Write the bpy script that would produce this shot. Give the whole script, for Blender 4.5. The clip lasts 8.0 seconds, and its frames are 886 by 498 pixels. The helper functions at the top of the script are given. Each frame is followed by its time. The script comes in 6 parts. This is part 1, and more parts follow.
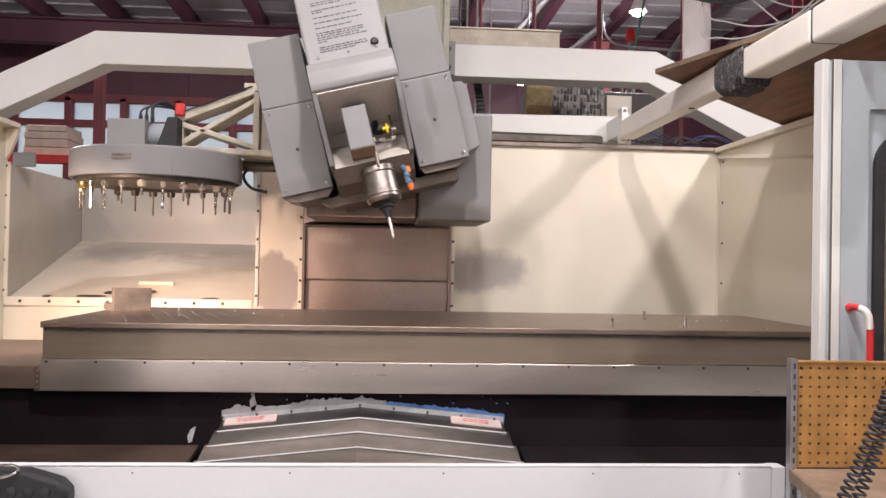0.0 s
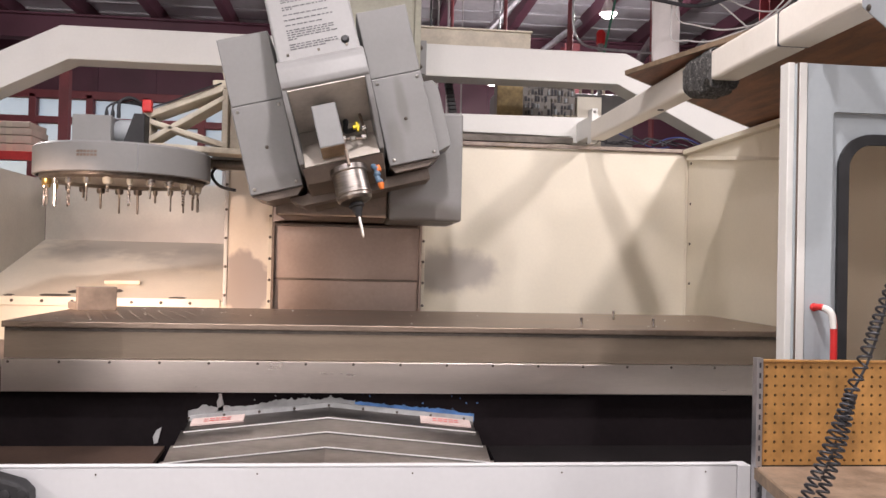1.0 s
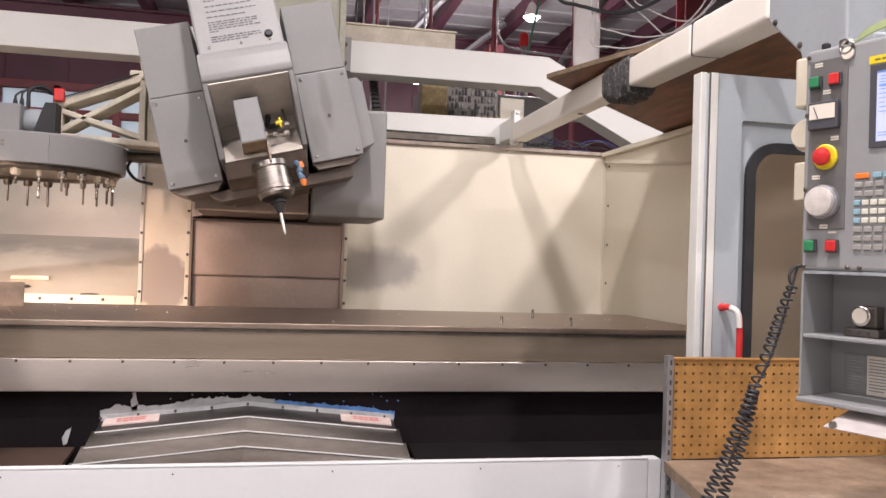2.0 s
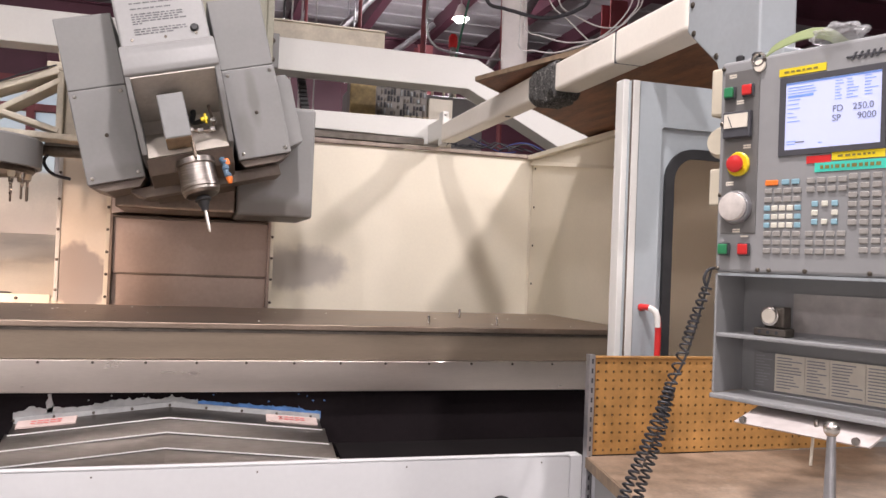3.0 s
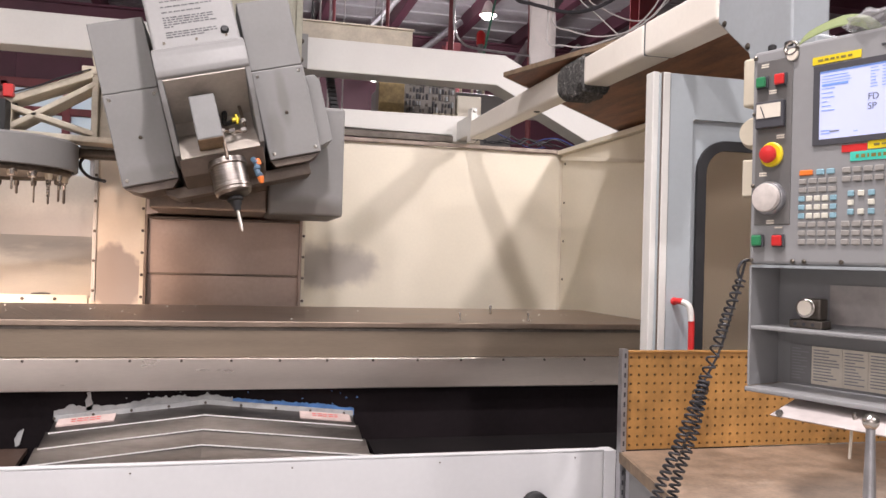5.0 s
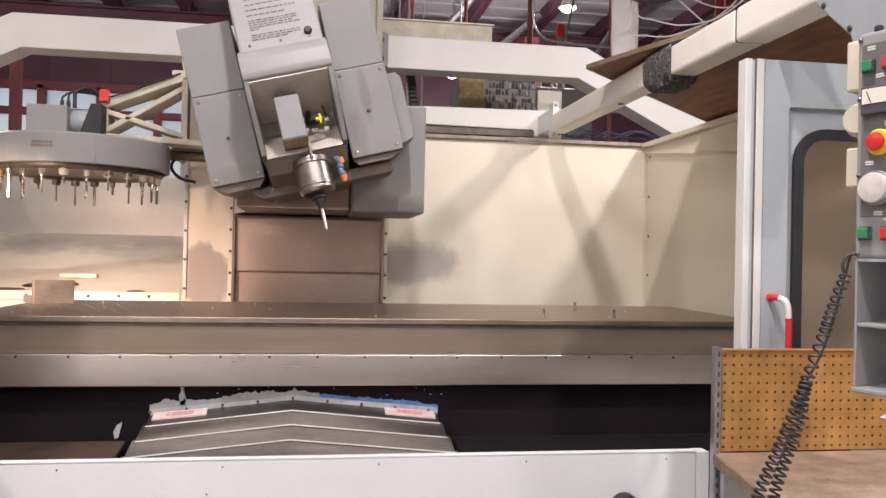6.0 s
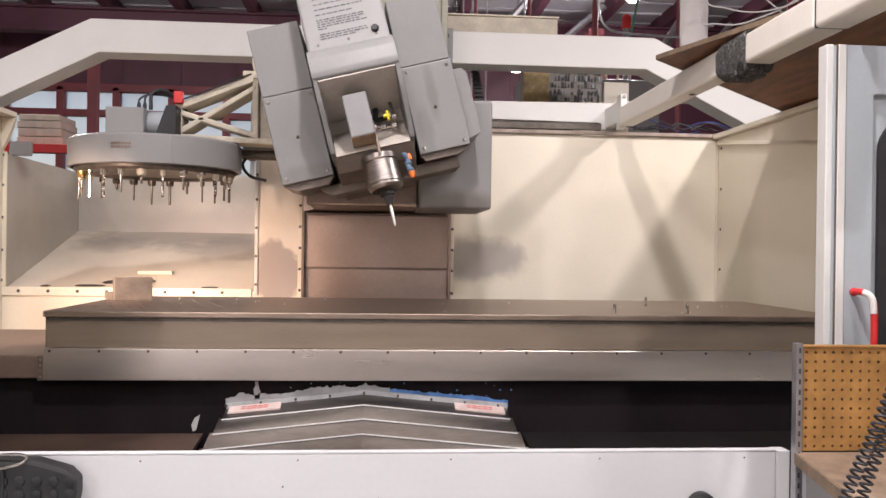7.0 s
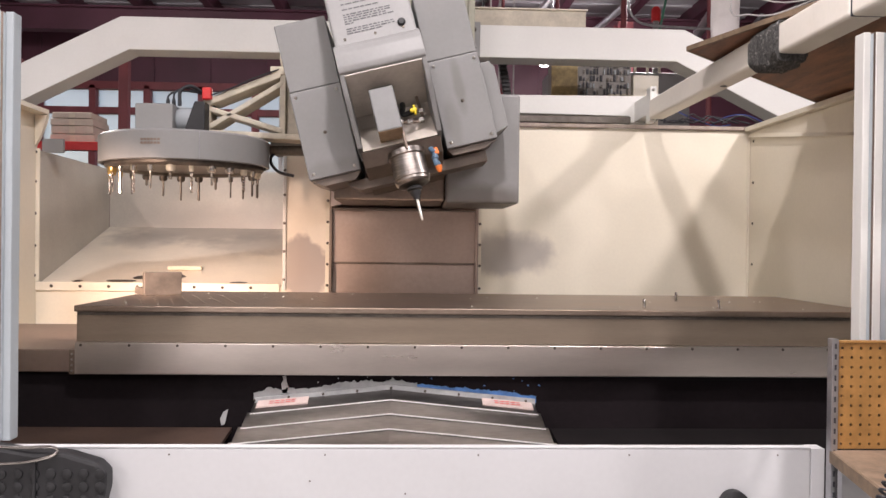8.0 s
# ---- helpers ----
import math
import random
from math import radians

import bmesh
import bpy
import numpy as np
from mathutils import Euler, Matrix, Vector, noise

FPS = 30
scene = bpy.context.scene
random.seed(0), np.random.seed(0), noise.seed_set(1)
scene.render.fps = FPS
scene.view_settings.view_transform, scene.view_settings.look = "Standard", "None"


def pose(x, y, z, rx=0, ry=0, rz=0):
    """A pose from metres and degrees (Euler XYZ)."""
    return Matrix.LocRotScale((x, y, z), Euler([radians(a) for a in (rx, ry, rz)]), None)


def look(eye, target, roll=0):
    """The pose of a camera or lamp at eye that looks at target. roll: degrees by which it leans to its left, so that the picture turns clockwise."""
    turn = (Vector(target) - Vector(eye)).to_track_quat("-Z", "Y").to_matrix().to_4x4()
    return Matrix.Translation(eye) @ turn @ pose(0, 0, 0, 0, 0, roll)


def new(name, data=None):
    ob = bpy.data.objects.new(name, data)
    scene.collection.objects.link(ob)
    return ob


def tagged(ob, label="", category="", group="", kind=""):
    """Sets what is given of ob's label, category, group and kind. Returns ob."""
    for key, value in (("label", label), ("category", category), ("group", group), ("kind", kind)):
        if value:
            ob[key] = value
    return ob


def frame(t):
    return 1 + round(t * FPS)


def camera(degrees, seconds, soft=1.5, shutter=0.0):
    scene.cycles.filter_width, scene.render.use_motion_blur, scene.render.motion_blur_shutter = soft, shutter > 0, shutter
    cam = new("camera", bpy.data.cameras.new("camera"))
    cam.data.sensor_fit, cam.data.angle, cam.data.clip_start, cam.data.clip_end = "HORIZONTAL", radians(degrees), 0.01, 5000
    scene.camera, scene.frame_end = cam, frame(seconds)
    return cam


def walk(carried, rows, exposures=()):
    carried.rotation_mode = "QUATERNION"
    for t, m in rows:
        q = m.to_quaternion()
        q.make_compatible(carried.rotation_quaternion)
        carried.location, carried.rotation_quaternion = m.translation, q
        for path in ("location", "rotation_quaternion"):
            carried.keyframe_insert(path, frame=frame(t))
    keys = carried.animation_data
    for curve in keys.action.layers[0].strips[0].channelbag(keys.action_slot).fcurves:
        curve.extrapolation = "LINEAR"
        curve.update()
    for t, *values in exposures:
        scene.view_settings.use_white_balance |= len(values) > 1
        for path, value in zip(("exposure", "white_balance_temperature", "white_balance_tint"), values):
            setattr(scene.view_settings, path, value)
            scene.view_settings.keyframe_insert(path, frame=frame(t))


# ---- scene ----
cam = camera(56.9, 8.0, soft=1.5)
PATH = [
    (0, (0.049, 0.018, 1.46), (0.188, 2.013, 1.488), 1.1),
    (0.5, (0.051, 0.021, 1.458), (0.213, 2.014, 1.488), 1.2),
    (1, (0.052, 0.024, 1.457), (0.262, 2.013, 1.487), 1.3),
    (1.5, (0.052, 0.019, 1.458), (0.346, 1.997, 1.487), 1.6),
    (3, (0.044, -0.007, 1.461), (0.613, 1.91, 1.496), 2.3),
    (3.5, (0.045, -0.012, 1.459), (0.644, 1.895, 1.495), 2.3),
    (4, (0.044, -0.015, 1.458), (0.644, 1.892, 1.493), 2.1),
    (5.5, (0.04, 0.001, 1.455), (0.446, 1.959, 1.476), 1.4),
    (6, (0.033, 0.015, 1.455), (0.342, 1.991, 1.469), 1.2),
    (6.5, (0.02, 0.016, 1.457), (0.245, 2.003, 1.464), 1.0),
    (7, (0.013, 0.021, 1.455), (0.169, 2.015, 1.455), 0.8),
    (7.5, (0.013, 0.032, 1.45), (0.123, 2.029, 1.444), 0.8),
    (8, (0.017, 0.038, 1.45), (0.105, 2.036, 1.439), 0.7),
]
walk(cam, [(t, look(eye, target, roll)) for t, eye, target, roll in PATH])

# ---- world, lamps, exposure ----
world = bpy.data.worlds.new("sky")
scene.world = world
world.use_nodes = True
wn = world.node_tree
sky = wn.nodes.new("ShaderNodeTexSky")
sky.sky_type, sky.sun_disc = "NISHITA", False
sky.sun_elevation, sky.sun_rotation = radians(35), radians(-60)
wn.nodes["Background"].inputs[1].default_value = 0.15
wn.links.new(sky.outputs[0], wn.nodes["Background"].inputs[0])
LAMP_COLOR = (1.0, 0.915, 0.93)
ROOF = 5.5


def high_bay_light(x, y, z, power):
    """Lamps over the machine shine down; those further off shine all round, to light the roof too."""
    far_off = y > 6
    data = bpy.data.lights.new("high_bay_light", "POINT" if far_off else "AREA")
    data.energy, data.color = power, LAMP_COLOR
    if far_off:
        data.shadow_soft_size = 0.12
    else:
        data.shape, data.size = "DISK", 0.28
    ob = new("high_bay_light", data)
    ob.matrix_basis = pose(x, y, z)
    return ob


# first and third follow the boom's shadows; (2.0, 12.0) and (3.13, 10.0) are in view
# the rest are unseen, added to brighten bench, shelf, gantry and roof
LAMPS = [(2.88, 3.0, 3.58, 85), (3.3, -2.0, 4.9, 130), (0.24, 1.2, 4.9, 170), (-1.4, 0.0, 4.9, 105), (-4.2, 1.8, 4.9, 95), (1.8, -3.6, 4.9, 225), (-5.0, -7.4, 4.2, 520), (2.0, 12.0, 4.12, 240), (3.13, 10.0, 4.6, 240), (-4.5, 9.0, 4.7, 330)]
for lx, ly, lz, lp in LAMPS:
    high_bay_light(lx, ly, lz, lp)
# warm work lamp inside the guard, beside the left door
work = bpy.data.lights.new("work_light", "AREA")
work.shape, work.size, work.energy, work.color = "DISK", 0.14, 11, (1.0, 0.70, 0.56)
new("work_light", work).matrix_basis = look((-1.70, 2.60, 1.74), (-1.05, 4.8, 0.98))
work.spread = radians(52)


# ---- materials ----
def mat(name, color, rough=0.5, metal=0.0, vary=0.12, scale=6.0, grain=60.0, bump=0.15, stretch=(1, 1, 1), dirt=None, dirt_amount=0.0, emit=0.0, coat=0.0, spec=0.5, alpha=1.0):
    """A surface with broad stains and fine grain, in metres."""
    m = bpy.data.materials.new(name)
    m.use_nodes = True
    nt = m.node_tree
    bsdf = nt.nodes["Principled BSDF"]
    tc = nt.nodes.new("ShaderNodeTexCoord")
    mp = nt.nodes.new("ShaderNodeMapping")
    mp.inputs["Scale"].default_value = stretch
    nt.links.new(tc.outputs["Object"], mp.inputs[0])
    n1, n2 = nt.nodes.new("ShaderNodeTexNoise"), nt.nodes.new("ShaderNodeTexNoise")
    for n, sc in ((n1, scale), (n2, grain)):
        n.inputs["Scale"].default_value = sc
        n.inputs["Detail"].default_value = 6
        nt.links.new(mp.outputs[0], n.inputs["Vector"])
    add = nt.nodes.new("ShaderNodeMath")
    add.operation = "MULTIPLY_ADD"
    add.inputs[1].default_value = 0.35
    nt.links.new(n2.outputs["Fac"], add.inputs[0])
    nt.links.new(n1.outputs["Fac"], add.inputs[2])
    ramp = nt.nodes.new("ShaderNodeMapRange")
    ramp.inputs[1].default_value, ramp.inputs[2].default_value = 0.4, 0.95
    nt.links.new(add.outputs[0], ramp.inputs[0])
    mix = nt.nodes.new("ShaderNodeMix")
    mix.data_type = "RGBA"
    lo = [max(0.0, c * (1 - vary * 1.6)) for c in color]
    hi = [min(1.0, c * (1 + vary * 0.6)) for c in color]
    mix.inputs["A"].default_value, mix.inputs["B"].default_value = (*lo, 1), (*hi, 1)
    nt.links.new(ramp.outputs[0], mix.inputs["Factor"])
    last = mix.outputs["Result"]
    if dirt:
        n3 = nt.nodes.new("ShaderNodeTexNoise")
        n3.inputs["Scale"].default_value, n3.inputs["Detail"].default_value = scale * 0.7, 9
        n3.inputs["Roughness"].default_value = 0.7
        nt.links.new(tc.outputs["Object"], n3.inputs["Vector"])
        mr = nt.nodes.new("ShaderNodeMapRange")
        mr.inputs[1].default_value, mr.inputs[2].default_value = 0.56, 0.72
        mr.inputs[4].default_value = dirt_amount
        nt.links.new(n3.outputs["Fac"], mr.inputs[0])
        mx = nt.nodes.new("ShaderNodeMix")
        mx.data_type = "RGBA"
        mx.inputs["B"].default_value = (*dirt, 1)
        nt.links.new(mr.outputs[0], mx.inputs["Factor"])
        nt.links.new(last, mx.inputs["A"])
        last = mx.outputs["Result"]
    nt.links.new(last, bsdf.inputs["Base Color"])
    rr = nt.nodes.new("ShaderNodeMapRange")
    rr.inputs[3].default_value, rr.inputs[4].default_value = max(0.05, rough - 0.1), min(1, rough + 0.1)
    nt.links.new(n1.outputs["Fac"], rr.inputs[0])
    nt.links.new(rr.outputs[0], bsdf.inputs["Roughness"])
    bsdf.inputs["Metallic"].default_value = metal
    bsdf.inputs["Coat Weight"].default_value = coat
    bsdf.inputs["Specular IOR Level"].default_value = spec
    bsdf.inputs["Alpha"].default_value = alpha
    if bump:
        b = nt.nodes.new("ShaderNodeBump")
        b.inputs["Strength"].default_value, b.inputs["Distance"].default_value = bump, 0.002
        nt.links.new(n2.outputs["Fac"], b.inputs["Height"])
        nt.links.new(b.outputs[0], bsdf.inputs["Normal"])
    if emit:
        bsdf.inputs["Emission Color"].default_value = (*color, 1)
        bsdf.inputs["Emission Strength"].default_value = emit
    return m


def blot(m, color, spots, soft=0.35):
    """Blots with ragged outlines, some stains and some painted shade, at places (x, z, half width, half height) of a
    panel's face.
    """
    nt = m.node_tree
    bsdf = nt.nodes["Principled BSDF"]
    src = bsdf.inputs["Base Color"].links[0].from_socket
    tc = nt.nodes.new("ShaderNodeTexCoord")
    wob = nt.nodes.new("ShaderNodeTexNoise")
    wob.inputs["Scale"].default_value, wob.inputs["Detail"].default_value = 9.0, 7
    nt.links.new(tc.outputs["Object"], wob.inputs["Vector"])
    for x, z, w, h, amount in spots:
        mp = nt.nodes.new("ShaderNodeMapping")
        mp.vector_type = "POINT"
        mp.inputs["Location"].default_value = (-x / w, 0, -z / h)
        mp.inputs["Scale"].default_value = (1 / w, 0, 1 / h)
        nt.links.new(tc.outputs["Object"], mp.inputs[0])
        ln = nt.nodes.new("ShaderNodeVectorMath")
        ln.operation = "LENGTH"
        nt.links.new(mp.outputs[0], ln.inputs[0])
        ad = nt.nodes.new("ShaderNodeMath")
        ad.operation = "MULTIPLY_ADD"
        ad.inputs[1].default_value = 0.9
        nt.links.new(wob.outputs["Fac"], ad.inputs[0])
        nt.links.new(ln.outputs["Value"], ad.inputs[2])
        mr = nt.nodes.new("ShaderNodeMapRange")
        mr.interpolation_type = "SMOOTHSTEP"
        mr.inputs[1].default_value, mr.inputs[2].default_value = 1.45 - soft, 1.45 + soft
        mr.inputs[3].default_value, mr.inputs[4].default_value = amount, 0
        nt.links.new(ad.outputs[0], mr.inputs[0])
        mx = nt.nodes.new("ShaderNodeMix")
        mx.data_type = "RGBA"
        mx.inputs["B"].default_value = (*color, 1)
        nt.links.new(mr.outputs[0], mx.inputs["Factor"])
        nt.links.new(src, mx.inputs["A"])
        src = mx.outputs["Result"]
    nt.links.new(src, bsdf.inputs["Base Color"])
    return m


CREAM = mat("cream_enamel", (0.84, 0.775, 0.635), 0.38, vary=0.06, scale=1.5, bump=0.04, dirt=(0.45, 0.38, 0.28), dirt_amount=0.12)
BOOM = mat("off_white_enamel", (0.84, 0.795, 0.715), 0.38, vary=0.06, scale=2.5, bump=0.05, dirt=(0.5, 0.44, 0.36), dirt_amount=0.2)
# one ragged grey patch low on the wall, another on the post
CREAM_WALL = blot(mat("cream_enamel_grey_patch", (0.84, 0.775, 0.635), 0.36, vary=0.06, scale=1.5, bump=0.04), (0.33, 0.30, 0.28), [(0.62, 1.40, 0.26, 0.12, 0.75)])
CREAM_POST = blot(mat("cream_enamel_grey_blot", (0.84, 0.76, 0.63), 0.34, vary=0.05, scale=1.5, bump=0.04), (0.36, 0.31, 0.28), [(0.0, 0.80, 0.125, 0.20, 0.85)], 0.12)
# cream enamel darkened, with blots: shade below the carousel painted into the colour
ALCOVE = blot(mat("cream_enamel_shaded", (0.52, 0.49, 0.43), 0.4, vary=0.14, scale=2.2, bump=0.04, dirt=(0.4, 0.36, 0.3), dirt_amount=0.15), (0.33, 0.30, 0.28), [(-1.25, 1.60, 0.62, 0.10, 0.55), (-0.95, 1.50, 0.35, 0.10, 0.35)], 0.6)
# random dirt, plus three dark blots painted in as the carousel's shadow
TRAY_CREAM = blot(mat("cream_tray_shaded", (0.80, 0.73, 0.61), 0.34, vary=0.08, scale=3, bump=0.05, dirt=(0.4, 0.34, 0.28), dirt_amount=0.2), (0.24, 0.22, 0.20), [(-1.35, 1.53, 0.60, 0.085, 0.7), (-0.95, 1.44, 0.34, 0.07, 0.6), (-1.75, 1.46, 0.22, 0.05, 0.5)], 0.5)
WHITE = mat("white_enamel", (0.74, 0.735, 0.70), 0.4, vary=0.05, scale=2, bump=0.05, dirt=(0.5, 0.46, 0.4), dirt_amount=0.15)
SILL_WHITE = mat("white_panel", (0.66, 0.665, 0.675), 0.45, vary=0.05, scale=2, bump=0.05, dirt=(0.5, 0.47, 0.43), dirt_amount=0.2)
GREY = mat("light_grey_enamel", (0.25, 0.248, 0.243), 0.42, vary=0.08, scale=3, bump=0.06, dirt=(0.28, 0.26, 0.24), dirt_amount=0.2)
GREY_D = mat("mid_grey_enamel", (0.36, 0.39, 0.41), 0.4, vary=0.1, scale=3, bump=0.05, dirt=(0.22, 0.22, 0.22), dirt_amount=0.25)
DOOR_GREY = mat("door_grey_enamel", (0.41, 0.455, 0.48), 0.4, vary=0.07, scale=3, bump=0.05, dirt=(0.3, 0.31, 0.32), dirt_amount=0.2)
COLUMN = mat("greenish_grey_casting", (0.40, 0.39, 0.31), 0.6, vary=0.2, scale=5, bump=0.3, dirt=(0.2, 0.19, 0.14), dirt_amount=0.3)
CASTING = mat("cream_casting", (0.60, 0.54, 0.43), 0.5, vary=0.2, scale=8, bump=0.25, dirt=(0.28, 0.23, 0.16), dirt_amount=0.4)
STEEL = mat("brushed_stainless", (0.72, 0.66, 0.61), 0.30, 1.0, vary=0.08, scale=2.0, grain=40, bump=0.05, stretch=(1, 1, 5), dirt=(0.5, 0.44, 0.40), dirt_amount=0.15)
# plate and table steels are tinted warm for reflections of the cream walls
PLATE = mat("oily_steel_plate", (0.46, 0.365, 0.31), 0.42, 1.0, vary=0.14, scale=2, grain=50, bump=0.06, dirt=(0.3, 0.25, 0.22), dirt_amount=0.35)
TABLE = mat("ground_steel_table", (0.39, 0.31, 0.25), 0.4, 1.0, vary=0.18, scale=3, grain=45, bump=0.08, stretch=(1, 4, 1), dirt=(0.2, 0.17, 0.14), dirt_amount=0.4)
TABLE_SIDE = mat("oily_table_side", (0.32, 0.26, 0.20), 0.5, 0.8, vary=0.14, scale=2, grain=30, bump=0.08, stretch=(1, 1, 10), dirt=(0.18, 0.16, 0.13), dirt_amount=0.3)
BLOCK = mat("bare_block_steel", (0.20, 0.165, 0.135), 0.6, 0.5, vary=0.2, scale=20)
WAY = mat("way_cover_steel", (0.265, 0.248, 0.235), 0.38, 1.0, vary=0.25, scale=5, grain=40, bump=0.08, stretch=(0.5, 1, 6), dirt=(0.18, 0.17, 0.16), dirt_amount=0.5)
WAY_EDGE = mat("polished_wiper_edge", (0.88, 0.87, 0.85), 0.35, 0.15, vary=0.08)
GREY_DRIP = blot(mat("oil_streaked_enamel", (0.25, 0.248, 0.243), 0.42, vary=0.09, scale=3, bump=0.06), (0.13, 0.12, 0.11), [(0.31, 0.27, 0.022, 0.11, 0.5), (0.25, 0.10, 0.03, 0.10, 0.35), (-0.30, 0.03, 0.14, 0.04, 0.4)], 0.5)
TOOL_SHANK = mat("tool_shank", (0.8, 0.77, 0.72), 0.3, 0.6)
SHIELD = blot(mat("stained_shield_enamel", (0.25, 0.248, 0.243), 0.42, vary=0.08, scale=3, bump=0.06), (0.10, 0.085, 0.07), [(0.36, 0.03, 0.20, 0.06, 0.75)], 0.5)
CHROME = mat("bright_steel", (0.66, 0.62, 0.58), 0.2, 1.0, vary=0.2, scale=30, bump=0.03)
DARK_STEEL = mat("dark_steel", (0.16, 0.14, 0.12), 0.45, 0.7, vary=0.3, scale=15)
BROWN_STEEL = mat("oily_brown_steel", (0.27, 0.21, 0.17), 0.4, 0.7, vary=0.25, scale=5, dirt=(0.1, 0.08, 0.06), dirt_amount=0.5)
TAN = mat("tan_underside_sheet", (0.36, 0.25, 0.15), 0.5, vary=0.3, scale=20, dirt=(0.15, 0.1, 0.06), dirt_amount=0.4)
BRASS = mat("brass", (0.60, 0.42, 0.16), 0.35, 1.0, vary=0.2, scale=25)
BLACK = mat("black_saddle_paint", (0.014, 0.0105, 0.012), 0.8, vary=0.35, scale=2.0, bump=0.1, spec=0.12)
RUBBER = mat("black_rubber", (0.02, 0.02, 0.022), 0.55, vary=0.3, scale=12, bump=0.2)
SCREW = mat("dark_screw", (0.14, 0.12, 0.10), 0.4, 0.8, vary=0.2)
SCREW_L = mat("zinc_screw", (0.55, 0.53, 0.50), 0.3, 1.0, vary=0.2)
PEELED = mat("peeled_grey_primer", (0.42, 0.43, 0.43), 0.6, vary=0.2, scale=18, bump=0.3)
BLUE = mat("blue_paint", (0.10, 0.24, 0.55), 0.5, vary=0.3, scale=20)
RED = mat("red_plastic", (0.62, 0.03, 0.03), 0.35, vary=0.12, scale=12)
RED_INK = mat("red_ink", (0.75, 0.10, 0.10), 0.6, vary=0.2)
CHANNEL = mat("oily_channel", (0.42, 0.34, 0.28), 0.5, vary=0.3, scale=12, dirt=(0.12, 0.09, 0.07), dirt_amount=0.6)
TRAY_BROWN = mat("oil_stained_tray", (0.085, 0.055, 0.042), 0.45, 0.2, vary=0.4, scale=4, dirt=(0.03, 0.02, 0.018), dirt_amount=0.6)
# right-hand tray is near black, the left-hand one brown
TRAY_DARK = mat("near_black_tray", (0.010, 0.008, 0.0085), 0.7, vary=0.4, scale=3, spec=0.2)
# paler than the covers' grey: light bounced into the cavity, put into the colour
CAVITY = mat("brightened_oily_enamel", (0.55, 0.50, 0.44), 0.32, vary=0.15, scale=9, bump=0.06, dirt=(0.2, 0.16, 0.12), dirt_amount=0.35)
SPINDLE = mat("oily_turned_steel", (0.33, 0.30, 0.275), 0.36, 1.0, vary=0.25, scale=12, grain=60, stretch=(1, 1, 12), dirt=(0.18, 0.14, 0.11), dirt_amount=0.4)
# underside plates of the head, darker and browner than its covers
UNDER = mat("dark_brown_underside", (0.17, 0.135, 0.11), 0.5, vary=0.25, scale=6, bump=0.1, dirt=(0.08, 0.06, 0.05), dirt_amount=0.5)
PINK = mat("faded_pink_label", (0.62, 0.50, 0.46), 0.6, vary=0.12, scale=20, dirt=(0.4, 0.33, 0.3), dirt_amount=0.4)
YELLOW = mat("yellow_plastic", (0.80, 0.62, 0.02), 0.4, vary=0.08)
TEAL = mat("teal_tape", (0.06, 0.58, 0.45), 0.5, vary=0.08)
GREEN = mat("green_plastic", (0.03, 0.22, 0.09), 0.4, vary=0.1)
ORANGE = mat("orange_plastic", (0.80, 0.20, 0.03), 0.45, vary=0.12)
BLUE_P = mat("blue_grey_hose", (0.10, 0.18, 0.27), 0.45, vary=0.2)
KEY = mat("grey_key", (0.31, 0.295, 0.275), 0.5, vary=0.06)
KEY_W = mat("white_key", (0.66, 0.64, 0.55), 0.5, vary=0.06)
KNOB = mat("worn_white_knob", (0.64, 0.59, 0.55), 0.5, vary=0.15, scale=30, dirt=(0.4, 0.34, 0.3), dirt_amount=0.4)
KEY_B = mat("blue_key", (0.25, 0.42, 0.50), 0.5, vary=0.06)
INK = mat("dark_print", (0.06, 0.06, 0.07), 0.6, vary=0.1)
INK_G = mat("grey_print", (0.30, 0.30, 0.31), 0.6, vary=0.1)
PAPER = mat("yellowed_paper", (0.76, 0.70, 0.60), 0.7, vary=0.1, scale=9)
FACE = mat("pale_face_enamel", (0.30, 0.297, 0.292), 0.5, vary=0.09, scale=4, bump=0.05, dirt=(0.2, 0.19, 0.18), dirt_amount=0.25)
FACE_INK = mat("worn_face_print", (0.12, 0.12, 0.125), 0.6, vary=0.3, scale=60)
NOTICE = mat("pale_board", (0.46, 0.43, 0.41), 0.6, vary=0.2, scale=14, dirt=(0.3, 0.28, 0.27), dirt_amount=0.4)
TRAY_PINK = mat("greyed_white_plastic", (0.56, 0.51, 0.49), 0.5, vary=0.15, scale=20, dirt=(0.35, 0.27, 0.2), dirt_amount=0.4)
TAPE_INK = mat("faded_tape_print", (0.22, 0.19, 0.05), 0.6, vary=0.2)
PAPER_SHADED = mat("shaded_sheet_paper", (0.24, 0.238, 0.24), 0.5, vary=0.04)
SCREEN = mat("lit_display", (0.50, 0.54, 0.80), 0.2, vary=0.03, emit=0.4, bump=0)
SCREEN_INK = mat("display_print", (0.20, 0.22, 0.32), 0.3, bump=0)
SCREEN_BLUE = mat("display_blue", (0.16, 0.28, 0.65), 0.3, bump=0, emit=0.4)
PEG = mat("tempered_hardboard", (0.45, 0.235, 0.072), 0.45, vary=0.25, scale=14, grain=90, bump=0.15, dirt=(0.2, 0.12, 0.05), dirt_amount=0.6)
WOOD_TOP = mat("worn_bench_top", (0.30, 0.215, 0.15), 0.55, vary=0.3, scale=16, grain=90, bump=0.25, dirt=(0.44, 0.36, 0.28), dirt_amount=0.45)
